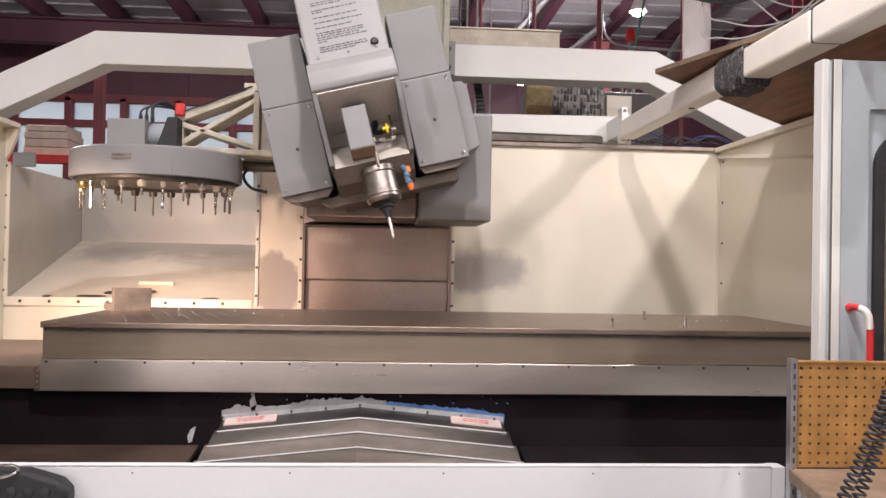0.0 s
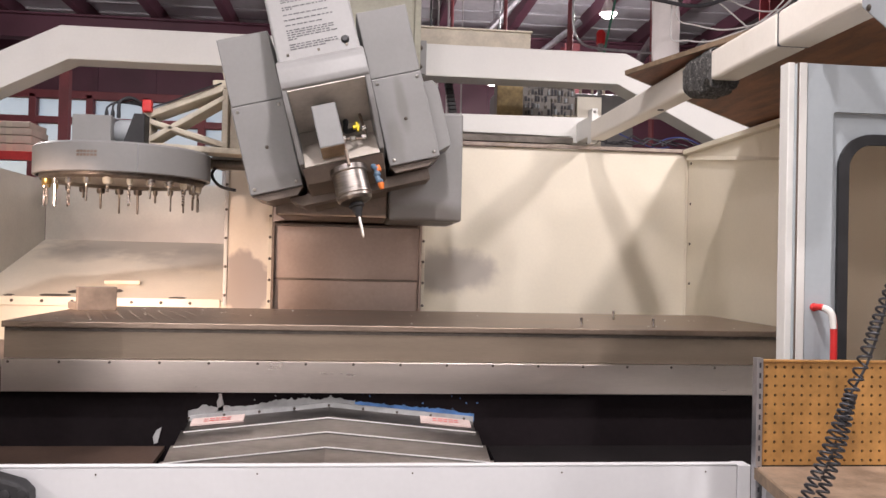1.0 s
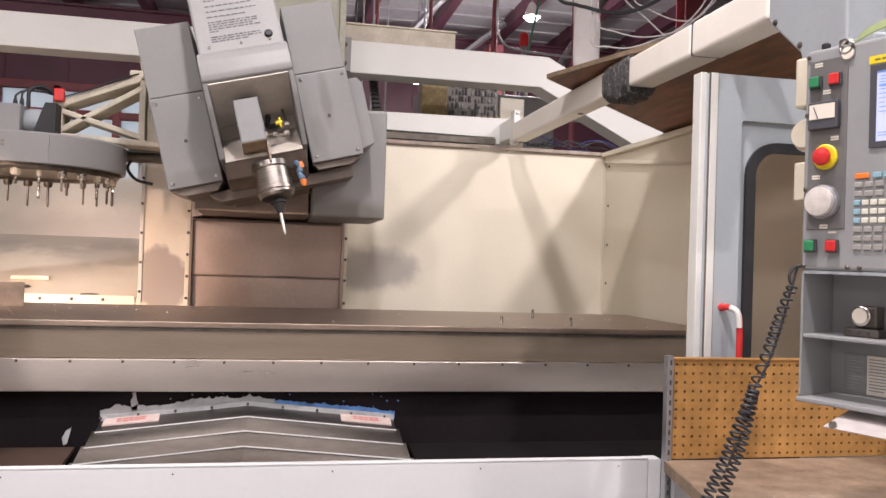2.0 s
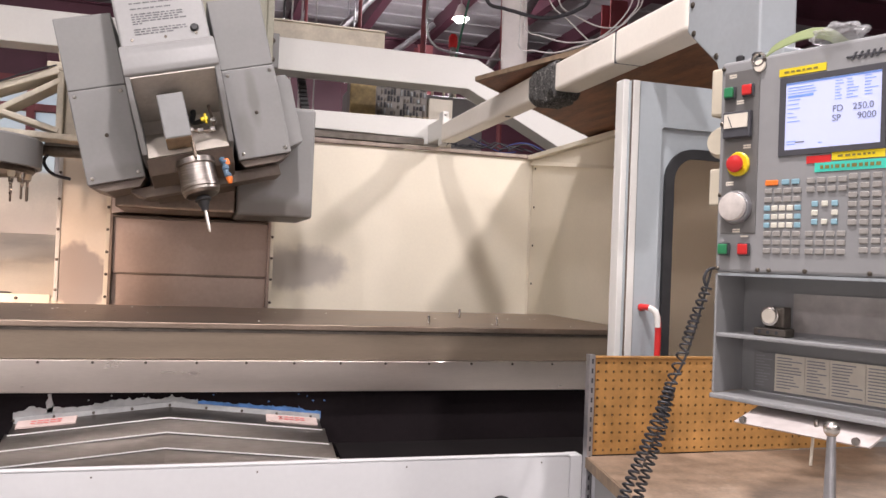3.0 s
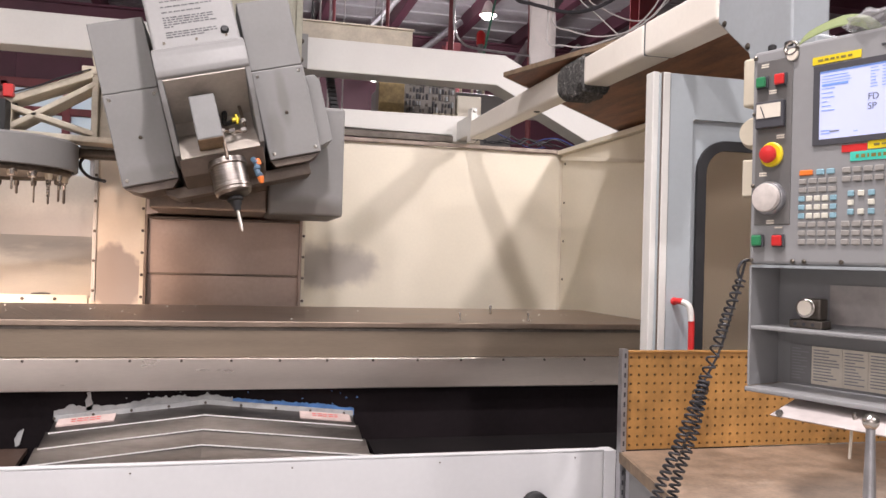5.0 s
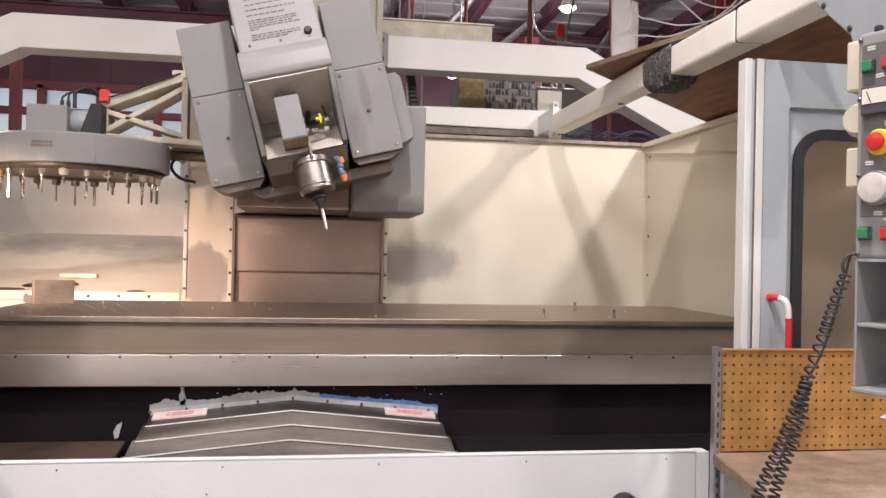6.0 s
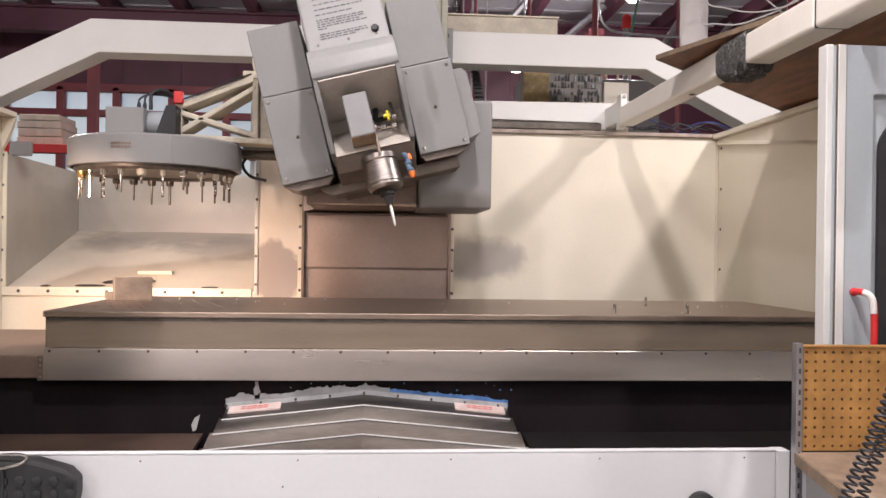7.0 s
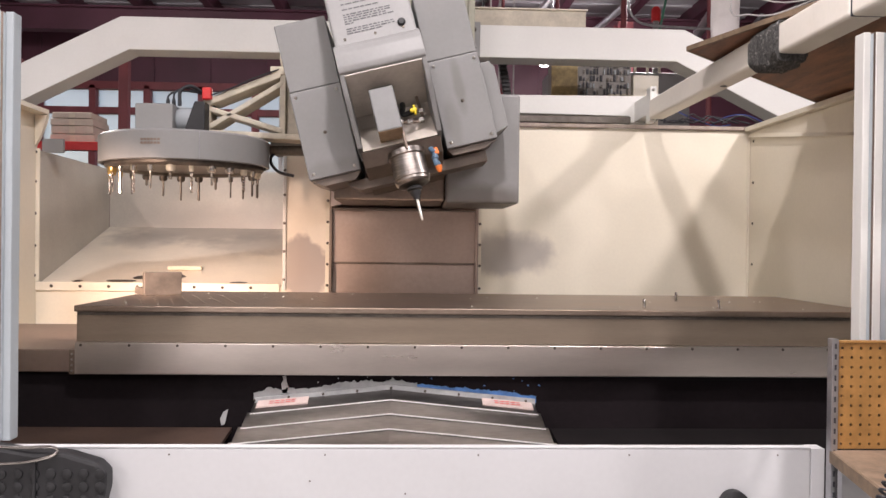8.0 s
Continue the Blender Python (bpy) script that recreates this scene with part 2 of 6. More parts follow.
PLY = mat("stained_plywood", (0.27, 0.12, 0.065), 0.6, vary=0.4, scale=4, grain=40, bump=0.3, stretch=(6, 1, 1), dirt=(0.09, 0.05, 0.03), dirt_amount=0.5)
PLY_EDGE = mat("plywood_edge", (0.24, 0.17, 0.11), 0.7, vary=0.3, scale=20)
FOAM = mat("speckled_foam", (0.085, 0.083, 0.08), 0.9, vary=0.9, scale=110, grain=220, bump=1.0, dirt=(0.55, 0.53, 0.50), dirt_amount=0.9)
MAROON = mat("maroon_steel", (0.13, 0.045, 0.07), 0.55, vary=0.25, scale=1.2, bump=0.1)
MAROON_L = mat("red_oxide_steel", (0.27, 0.065, 0.075), 0.55, vary=0.2, scale=3, bump=0.1)
ROOFING = mat("grey_roof_liner", (0.55, 0.54, 0.57), 0.7, vary=0.2, scale=0.8, grain=8, bump=0.2)
CONCRETE = mat("shop_concrete", (0.34, 0.33, 0.31), 0.7, vary=0.25, scale=1.2, grain=40, bump=0.3, dirt=(0.14, 0.13, 0.12), dirt_amount=0.5)
# paint of the unseen walls, made pale to brighten reflections in the steel
PLASTER = mat("unseen_wall_paint", (0.66, 0.63, 0.61), 0.8, vary=0.12, scale=1.0)
CARDBOARD = mat("pale_cardboard", (0.62, 0.54, 0.45), 0.8, vary=0.15, scale=6, bump=0.2)
CLOTH = mat("white_cloth_duct", (0.80, 0.76, 0.74), 0.9, vary=0.06, scale=8, bump=0.3)
GALV = mat("galvanised_pipe", (0.50, 0.50, 0.52), 0.4, 0.9, vary=0.2, scale=20)
CABLE_W = mat("pale_cable", (0.55, 0.53, 0.52), 0.5, vary=0.1)
CABLE_B = mat("black_cable", (0.03, 0.03, 0.035), 0.5, vary=0.2)
CABLE_BLUE = mat("blue_cable", (0.05, 0.07, 0.22), 0.5, vary=0.2)
GREEN_ROPE = mat("green_line", (0.08, 0.25, 0.17), 0.6, vary=0.2)
STRAP = mat("green_strap", (0.19, 0.23, 0.10), 0.7, vary=0.15, scale=20)
PLASTIC_BAG = mat("crumpled_clear_film", (0.60, 0.60, 0.61), 0.12, vary=0.3, scale=30, bump=0.5, alpha=0.38)
BEIGE = mat("beige_plastic", (0.62, 0.56, 0.44), 0.5, vary=0.08, scale=8)
YELLOWED = mat("yellowed_panel", (0.48, 0.36, 0.17), 0.6, vary=0.3, scale=18, dirt=(0.2, 0.14, 0.07), dirt_amount=0.5)
PANEL_BACK = mat("zinc_mounting_plate", (0.27, 0.25, 0.23), 0.5, 0.2, vary=0.2, scale=10)
LAMP_GLOW = mat("lamp_lens", (1.0, 0.96, 0.9), 0.4, emit=14.0, bump=0)


def glass(name, tint, rough):
    m = bpy.data.materials.new(name)
    m.use_nodes = True
    b = m.node_tree.nodes["Principled BSDF"]
    b.inputs["Base Color"].default_value = (*tint, 1)
    b.inputs["Roughness"].default_value = rough
    b.inputs["Transmission Weight"].default_value = 1.0
    b.inputs["IOR"].default_value = 1.45
    return m


PEND = mat("control_grey_enamel", (0.285, 0.287, 0.29), 0.42, vary=0.07, scale=4, bump=0.05, dirt=(0.19, 0.185, 0.18), dirt_amount=0.2)
SWITCH = mat("switch_panel_grey", (0.20, 0.195, 0.19), 0.34, 0.3, vary=0.1, scale=10)
CORE_PALE = mat("pale_motor_enamel", (0.20, 0.20, 0.197), 0.4, vary=0.08, scale=12)
DOOR_GLASS = glass("scratched_door_window", (0.72, 0.66, 0.60), 0.12)


def frosted(name):
    m = bpy.data.materials.new(name)
    m.use_nodes = True
    nt = m.node_tree
    out = nt.nodes["Material Output"]
    tr, tp, mx = nt.nodes.new("ShaderNodeBsdfTranslucent"), nt.nodes.new("ShaderNodeBsdfTransparent"), nt.nodes.new("ShaderNodeMixShader")
    tr.inputs[0].default_value = (1.0, 0.93, 0.92, 1)
    mx.inputs[0].default_value = 0.5
    nt.links.new(tp.outputs[0], mx.inputs[1])
    nt.links.new(tr.outputs[0], mx.inputs[2])
    nt.links.new(mx.outputs[0], out.inputs[0])
    return m


PANE = frosted("hazy_window_pane")


# ---- building blocks ----
def chain(ob):
    m = Matrix()
    while ob:
        m = ob.matrix_basis @ m
        ob = ob.parent
    return m


def thing(name, base, label, category, group="", kind="", rot=(0, 0, 0)):
    ob = new(name)
    ob.empty_display_size = 0.1
    ob.matrix_basis = pose(*base, *rot)
    return tagged(ob, label, category, group, kind)


def part(name, bm, material, parent=None, label="", local=False, smooth=False):
    """One mesh object from a bmesh in world places (or in its parent's, if local)."""
    if parent and not local:
        bm.transform(chain(parent).inverted())
    me = bpy.data.meshes.new(name)
    bm.normal_update()
    bm.to_mesh(me)
    bm.free()
    if smooth:
        me.shade_smooth()
        me.set_sharp_from_angle(angle=radians(35))
    me.materials.append(material)
    ob = new(name, me)
    ob.parent = parent
    return tagged(ob, label)


def share(ob, parent, m, name=""):
    """Another piece on the same mesh."""
    o = new(name or ob.name.split(".")[0], ob.data)
    o.parent = parent
    o.matrix_basis = m
    return o


def box(x0, x1, y0, y1, z0, z1, bevel=0.0, seg=2, bm=None):
    tmp = bmesh.new()
    bmesh.ops.create_cube(tmp, size=1)
    bmesh.ops.transform(tmp, verts=tmp.verts, matrix=Matrix.Translation(((x0 + x1) / 2, (y0 + y1) / 2, (z0 + z1) / 2)) @ Matrix.Diagonal((x1 - x0, y1 - y0, z1 - z0, 1)))
    if bevel:
        bmesh.ops.bevel(tmp, geom=tmp.edges[:], offset=bevel, segments=seg, affect="EDGES", profile=0.5)
    return merge(bm, tmp)


def merge(bm, tmp):
    if bm is None:
        return tmp
    me = bpy.data.meshes.new("tmp")
    tmp.to_mesh(me)
    tmp.free()
    bm.from_mesh(me)
    bpy.data.meshes.remove(me)
    return bm


def prism(points, axis, a, b, bevel=0.0, bm=None):
    """A flat outline drawn out along an axis: points are (y, z), (x, z) or (x, y)."""
    tmp = bmesh.new()
    put = {"x": lambda p, d: (d, p[0], p[1]), "y": lambda p, d: (p[0], d, p[1]), "z": lambda p, d: (p[0], p[1], d)}[axis]
    lo, hi = [tmp.verts.new(put(p, a)) for p in points], [tmp.verts.new(put(p, b)) for p in points]
    tmp.faces.new(lo)
    tmp.faces.new(hi[::-1])
    for n in range(len(points)):
        k = (n + 1) % len(points)
        tmp.faces.new((lo[k], lo[n], hi[n], hi[k]))
    bmesh.ops.recalc_face_normals(tmp, faces=tmp.faces)
    if bevel:
        bmesh.ops.bevel(tmp, geom=tmp.edges[:], offset=bevel, segments=2, affect="EDGES", profile=0.5)
    return merge(bm, tmp)


def lathe(profile, at=(0, 0, 0), axis="z", seg=32, bm=None):
    """Turns (radius, height) round an axis."""
    tmp = bmesh.new()
    rings = []
    for r, h in profile:
        rings.append([tmp.verts.new((r * math.cos(2 * math.pi * n / seg), r * math.sin(2 * math.pi * n / seg), h)) for n in range(seg)])
    for a, b in zip(rings, rings[1:]):
        for n in range(seg):
            k = (n + 1) % seg
            tmp.faces.new((a[n], a[k], b[k], b[n]))
    tmp.faces.new(rings[0][::-1])
    tmp.faces.new(rings[-1])
    turn = {"z": Matrix(), "y": Matrix.Rotation(radians(90), 4, "X"), "x": Matrix.Rotation(radians(90), 4, "Y")}[axis]
    tmp.transform(Matrix.Translation(at) @ turn)
    bmesh.ops.recalc_face_normals(tmp, faces=tmp.faces)
    return merge(bm, tmp)


def sweep(path, radius, seg=8, bm=None, closed=False):
    """A round rod or cable along a line of points."""
    tmp = bmesh.new()
    pts = [Vector(p) for p in path]
    rings, side = [], None
    for n, p in enumerate(pts):
        d = (pts[min(n + 1, len(pts) - 1)] - pts[max(n - 1, 0)]).normalized()
        if side is None:
            side = d.orthogonal().normalized()
        side = (side - d * side.dot(d)).normalized()
        up = d.cross(side)
        r = radius(n / (len(pts) - 1)) if callable(radius) else radius
        rings.append([tmp.verts.new(p + r * (math.cos(a) * side + math.sin(a) * up)) for a in (2 * math.pi * k / seg for k in range(seg))])
    for a, b in zip(rings, rings[1:]):
        for n in range(seg):
            k = (n + 1) % seg
            tmp.faces.new((a[n], a[k], b[k], b[n]))
    tmp.faces.new(rings[0][::-1])
    tmp.faces.new(rings[-1])
    bmesh.ops.recalc_face_normals(tmp, faces=tmp.faces)
    return merge(bm, tmp)


def bow(points, steps=10):
    """A smooth line through points."""
    pts = [Vector(p) for p in points]
    out = []
    for n in range(len(pts) - 1):
        a, b, c, d = pts[max(n - 1, 0)], pts[n], pts[n + 1], pts[min(n + 2, len(pts) - 1)]
        for k in range(steps):
            s = k / steps
            out.append(0.5 * (2 * b + (c - a) * s + (2 * a - 5 * b + 4 * c - d) * s * s + (3 * b - a - 3 * c + d) * s ** 3))
    return out + [pts[-1]]


def rounded(x0, x1, z0, z1, r, seg=8):
    """The outline of a rectangle with round corners."""
    out = []
    for cx, cz, a0 in ((x1 - r, z1 - r, 0), (x0 + r, z1 - r, 90), (x0 + r, z0 + r, 180), (x1 - r, z0 + r, 270)):
        for k in range(seg + 1):
            a = radians(a0 + 90 * k / seg)
            out.append((cx + r * math.cos(a), cz + r * math.sin(a)))
    return out


def ring(outer, inner, y0, y1):
    """A frame between two outlines of equally many points, in x and z, drawn out along y."""
    bm = bmesh.new()
    v = [[bm.verts.new((x, y, z)) for x, z in o] for o, y in ((outer, y0), (inner, y0), (inner, y1), (outer, y1))]
    n = len(outer)
    for a in range(4):
        for k in range(n):
            j = (k + 1) % n
            bm.faces.new((v[a][k], v[a][j], v[(a + 1) % 4][j], v[(a + 1) % 4][k]))
    bmesh.ops.recalc_face_normals(bm, faces=bm.faces)
    return bm


def screws(parent, places, axis, material, r=0.009, h=0.006):
    """Dome-headed screws on a panel; each is a piece of it."""
    first = None
    inv = chain(parent).inverted()
    turn = {"-y": Matrix.Rotation(radians(90), 4, "X"), "-x": Matrix.Rotation(radians(-90), 4, "Y"), "x": Matrix.Rotation(radians(90), 4, "Y"), "z": Matrix()}[axis]
    for p in places:
        m = inv @ Matrix.Translation(p) @ turn
        if first is None:
            first = part("screw", lathe([(r, 0), (r, h * 0.4), (r * 0.7, h * 0.85), (r * 0.25, h)], seg=10), material, parent, local=True, smooth=True)
            first.matrix_basis = m
        else:
            share(first, parent, m, "screw")


def lettering(text, size, material, parent, m, name="lettering"):
    cu = bpy.data.curves.new("tmp", "FONT")
    cu.body, cu.size, cu.extrude = text, size, 0.0004
    ob = new("tmp", cu)
    me = bpy.data.meshes.new_from_object(ob.evaluated_get(bpy.context.evaluated_depsgraph_get()))
    bpy.data.objects.remove(ob)
    me.materials.clear()
    me.materials.append(material)
    o = new(name, me)
    o.parent = parent
    o.matrix_basis = m
    return o


def structure(name, bm, material, label, category):
    ob = part(name, bm, material)
    return tagged(ob, label, category, kind="structure")


# ---- building shell ----
BX0, BX1, BY0, BY1 = -13.0, 13.0, -9.0, 15.0
structure("floor", box(BX0, BX1, BY0, BY1, -0.2, 0), CONCRETE, "worn grey concrete workshop floor", "floor")
roof = box(BX0, BX1, BY0, BY1, ROOF, ROOF + 0.2)
for k in range(26):
    box(BX0, BX1, 0.2 + 0.58 * k, 0.24 + 0.58 * k, ROOF - 0.03, ROOF - 0.002, bm=roof)
structure("ceiling", roof, ROOFING, "grey panelled roof liner high over the machine", "ceiling")
# south and west walls are unseen, added to close the shop and reflect light
structure("wall_south", box(BX0, BX1, BY0 - 0.2, BY0, 0, ROOF), PLASTER, "unseen pale workshop wall, added to reflect light", "wall")
structure("wall_east", box(BX1, BX1 + 0.2, BY0, BY1, 0, ROOF), MAROON, "dark maroon workshop wall", "wall")
structure("wall_west", box(BX0 - 0.2, BX0, BY0, BY1, 0, ROOF), PLASTER, "unseen pale workshop wall, added to reflect light", "wall")

# far wall with a strip of windows
WZ0, WZ1 = 2.6, 4.24
wall_n = box(BX0, BX1, BY1, BY1 + 0.2, 0, WZ0)
box(BX0, BX1, BY1, BY1 + 0.2, WZ1, ROOF, bm=wall_n)
box(-1.6, BX1, BY1, BY1 + 0.2, WZ0, WZ1, bm=wall_n)
box(BX0, -9.4, BY1, BY1 + 0.2, WZ0, WZ1, bm=wall_n)
wall_north = structure("wall_north", wall_n, MAROON, "dark maroon sheet-metal end wall with a window strip", "wall")
for n in range(26):
    part("rib", box(-12.6 + n, -12.56 + n, BY1 - 0.03, BY1, WZ1 + 0.02, ROOF), MAROON, wall_north)
win = thing("window_1", (-5.5, BY1, WZ0), "hazy factory windows in red oxide steel frames", "window", kind="structure")
xs = [-9.4] + [-9.47 + 0.96 * k for k in range(1, 8)] + [-1.6]
for x in xs:
    part("mullion", box(x - 0.06, x + 0.06, BY1 - 0.1, BY1 + 0.1, WZ0, WZ1, 0.01), MAROON_L, win)
part("window_sill", box(-9.5, -1.5, BY1 - 0.16, BY1 + 0.05, WZ0 - 0.1, WZ0, 0.01), MAROON_L, win)
part("transom", box(-9.4, -1.6, BY1 - 0.08, BY1 + 0.08, 3.72, 3.84, 0.01), MAROON_L, win)
part("head_rail", box(-9.4, -1.6, BY1 - 0.1, BY1 + 0.08, WZ1 - 0.08, WZ1 + 0.06, 0.01), MAROON_L, win)
for a, b in zip(xs, xs[1:]):
    for z0, z1 in ((WZ0, 3.72), (3.84, WZ1 - 0.08)):
        o = part("pane", box(a + 0.06, b - 0.06, BY1 + 0.03, BY1 + 0.045, z0, z1), PANE, win)
        o.visible_shadow = False

# roof steel: purlins along the length, rafters across it
for n in range(17):
    x = -9.0 + 1.15 * n
    structure("roof_purlin", box(x - 0.07, x + 0.07, BY0, BY1, ROOF - 0.24, ROOF - 0.004, 0.01), MAROON, "dark maroon steel roof purlin", "roof beam")
for y in (3.0, 9.0, 13.6):
    r = box(BX0, BX1, y - 0.12, y + 0.12, ROOF - 0.28, ROOF - 0.25)
    box(BX0, BX1, y - 0.02, y + 0.02, ROOF - 0.62, ROOF - 0.28, bm=r)
    box(BX0, BX1, y - 0.12, y + 0.12, ROOF - 0.65, ROOF - 0.62, bm=r)
    structure("roof_rafter", r, MAROON, "dark maroon steel roof rafter", "roof beam")
for x, y in ((-7.6, 14.2), (-5.9, 11.5), (5.0, 9.4), (3.3, 12.5), (8.0, 11.0)):
    c = box(x - 0.12, x + 0.12, y - 0.13, y - 0.11, 0, ROOF - 0.62)
    box(x - 0.01, x + 0.01, y - 0.11, y + 0.11, 0, ROOF - 0.62, bm=c)
    box(x - 0.12, x + 0.12, y + 0.11, y + 0.13, 0, ROOF - 0.62, bm=c)
    structure("steel_post", c, MAROON_L, "red oxide steel building post", "post")
for x0, z0, x1, z1, y in ((2.2, 4.2, 3.4, 5.2, 12.3), (4.4, 3.8, 5.4, 5.0, 12.3), (3.0, 3.6, 4.0, 5.2, 8.6), (1.6, 4.4, 2.3, 5.2, 10.8)):
    structure("roof_brace", sweep([(x0, y, z0), (x1, y, z1)], 0.05), GALV, "grey diagonal roof brace", "brace")

# hanging high-bay lamps, both those in view and those added
for lx, ly, lz, lp in LAMPS:
    lamp = thing("high_bay_lamp", (lx, ly, lz), "round white high-bay lamp, added where out of view", "lamp", "high-bay lamps")
    w = 0.55 if ly > 6 else 1.0
    part("shade", lathe([(0.05 * w, lz + 0.2), (0.08 * w, lz + 0.18), (0.15 * w, lz + 0.08), (0.20 * w, lz + 0.015), (0.19 * w, lz + 0.015), (0.14 * w, lz + 0.08), (0.04 * w, lz + 0.17)], (lx, ly, 0)), WHITE, lamp, smooth=True)
    part("stem", sweep([(lx, ly, ROOF - 0.001), (lx, ly, lz + 0.19)], 0.012), GALV, lamp)
    if ly > 6:
        o = part("lens", lathe([(0.02, lz - 0.04), (0.06, lz - 0.03), (0.085, lz + 0.0), (0.08, lz + 0.01), (0.02, lz + 0.012)], (lx, ly, 0)), LAMP_GLOW, lamp, smooth=True)
        o.visible_shadow = False
work_lamp = thing("work_lamp", (-1.85, 2.5, 1.80), "small round work lamp fixed inside the guard", "lamp")
part("bracket", box(-2.058, -1.76, 2.49, 2.53, 1.74, 1.78, 0.004), DARK_STEEL, work_lamp)
wl_ = lathe([(0.03, -0.12), (0.075, -0.03), (0.085, 0.0), (0.08, 0.0), (0.07, -0.03), (0.025, -0.11)], seg=24)
wl_.transform(look((-1.71, 2.588, 1.743), (-1.05, 4.8, 0.98)) @ Matrix.Rotation(radians(180), 4, "X"))
part("shade", wl_, DARK_STEEL, work_lamp, smooth=True)


# ---- machine enclosure ----
YB, YC, XR, XL, TOPZ = 4.9, 4.72, 2.08, -2.06, 2.146
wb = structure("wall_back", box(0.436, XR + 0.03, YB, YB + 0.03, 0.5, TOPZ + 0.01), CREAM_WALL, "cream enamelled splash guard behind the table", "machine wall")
part("top_channel", box(0.44, XR, YB - 0.025, YB - 0.002, TOPZ + 0.012, TOPZ + 0.034, 0.003), CHANNEL, wb, "oily steel channel along the top")
part("seam_strip", box(XR - 0.012, XR - 0.002, YB - 0.014, YB - 0.002, 0.6, TOPZ - 0.02, 0.002), CREAM, wb)
wr = structure("wall_right", box(XR, XR + 0.03, 2.42, YB - 0.002, 0.4, TOPZ), CREAM, "cream enamelled side guard of the machine", "machine wall")
part("top_flange", box(XR - 0.045, XR + 0.04, 2.42, YB - 0.03, TOPZ + 0.002, TOPZ + 0.03, 0.004), CREAM, wr)
ret = prism([(4.868, TOPZ - 0.002), (4.868, TOPZ - 0.03), (2.42, TOPZ - 0.33), (2.42, TOPZ - 0.002)], "x", XR - 0.028, XR - 0.003)
for v in ret.verts:
    if v.co.x < XR - 0.02 and v.co.z > TOPZ - 0.01:
        v.co.x = XR - 0.008
part("top_return", ret, CREAM, wr)
screws(wr, [(XR - 0.001, 4.84, z) for z in (1.12, 1.355, 1.597, 1.842, 2.09)], "-x", SCREW, 0.008)
wl = structure("wall_left", box(XL - 0.03, XL, 2.42, YC - 0.002, 0.4, TOPZ), CREAM, "cream enamelled side guard of the machine", "machine wall")
part("top_flange", box(XL - 0.04, XL + 0.07, 2.42, YC - 0.01, TOPZ + 0.002, TOPZ + 0.03, 0.004), CREAM, wl)
part("end_return", prism([(XL + 0.002, 1.97), (XL + 0.002, TOPZ - 0.002), (XL + 0.07, TOPZ - 0.002), (XL + 0.06, 2.1), (XL + 0.03, 2.02)], "y", YC - 0.04, YC - 0.01), CREAM, wl)

# alcove under the tool carousel
AX0, AX1, AYB = XL, -0.69, 5.85
lo = structure("wall_alcove_low", box(AX0 - 0.03, AX1 + 0.26, YC, YC + 0.03, 0.5, 1.20), CREAM, "cream lower panel below the carousel alcove", "machine wall")
part("screw_flange", box(AX0, AX1 - 0.012, YC - 0.012, YC - 0.002, 1.165, 1.215, 0.003), CREAM, lo)
screws(lo, [(AX0 + 0.09 + 0.158 * n, YC - 0.013, 1.192) for n in range(8)], "-y", SCREW, 0.009)
part("upright_flange", box(AX0 - 0.025, AX0 + 0.02, YC - 0.014, YC - 0.002, 1.217, 1.96, 0.003), CREAM, lo)
screws(lo, [(AX0 - 0.002, YC - 0.015, z) for z in (1.25, 1.417, 1.597, 1.775, 1.94)], "-y", SCREW, 0.009)
part("hanging_bracket", box(AX0 - 0.02, AX0 + 0.1, YC + 0.1, YC + 0.13, 1.95, 2.03, 0.004), GREY, lo)
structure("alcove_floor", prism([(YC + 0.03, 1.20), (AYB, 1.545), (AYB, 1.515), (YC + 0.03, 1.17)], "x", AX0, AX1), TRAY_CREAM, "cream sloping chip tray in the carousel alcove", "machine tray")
# alcove panels carry their shade in the paint colour
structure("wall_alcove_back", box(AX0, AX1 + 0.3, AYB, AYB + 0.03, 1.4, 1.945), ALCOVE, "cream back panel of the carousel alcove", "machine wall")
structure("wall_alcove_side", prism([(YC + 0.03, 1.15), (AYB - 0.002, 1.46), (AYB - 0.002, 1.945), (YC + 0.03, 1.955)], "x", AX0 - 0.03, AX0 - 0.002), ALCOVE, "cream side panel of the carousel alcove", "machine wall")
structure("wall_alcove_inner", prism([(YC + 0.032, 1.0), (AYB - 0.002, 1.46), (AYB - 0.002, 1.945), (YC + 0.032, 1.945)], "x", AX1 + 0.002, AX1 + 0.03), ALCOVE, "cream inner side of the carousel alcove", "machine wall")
# worn-through spots and a bar left on the sloping tray
slope = math.degrees(math.atan2(0.345, 1.1))


def on_tray(x, y):
    return (x, y, 1.20 + (y - YC - 0.03) * 0.345 / (AYB - YC - 0.03))


for x, y, w, d in ((-1.52, 4.86, 0.05, 0.03), (-1.32, 4.88, 0.045, 0.04), (-0.95, 4.78, 0.06, 0.025), (-1.62, 4.80, 0.09, 0.02), (-1.86, 4.79, 0.03, 0.02)):
    out = [(w * random.uniform(0.6, 1.1) * math.cos(a), d * random.uniform(0.6, 1.1) * math.sin(a)) for a in (2 * math.pi * k / 14 for k in range(14))]
    s = prism(out, "z", 0, 0.002)
    s.transform(Matrix.Translation(Vector(on_tray(x, y)) + Vector((0, 0, 0.003))) @ Matrix.Rotation(radians(slope), 4, "X"))
    tagged(part("rust_patch", s, DARK_STEEL), "dark bare-metal patch worn through the tray paint", "wear patch", "worn patches", "stuff")
b = box(-0.1, 0.1, -0.012, 0.012, 0, 0.022, 0.003)
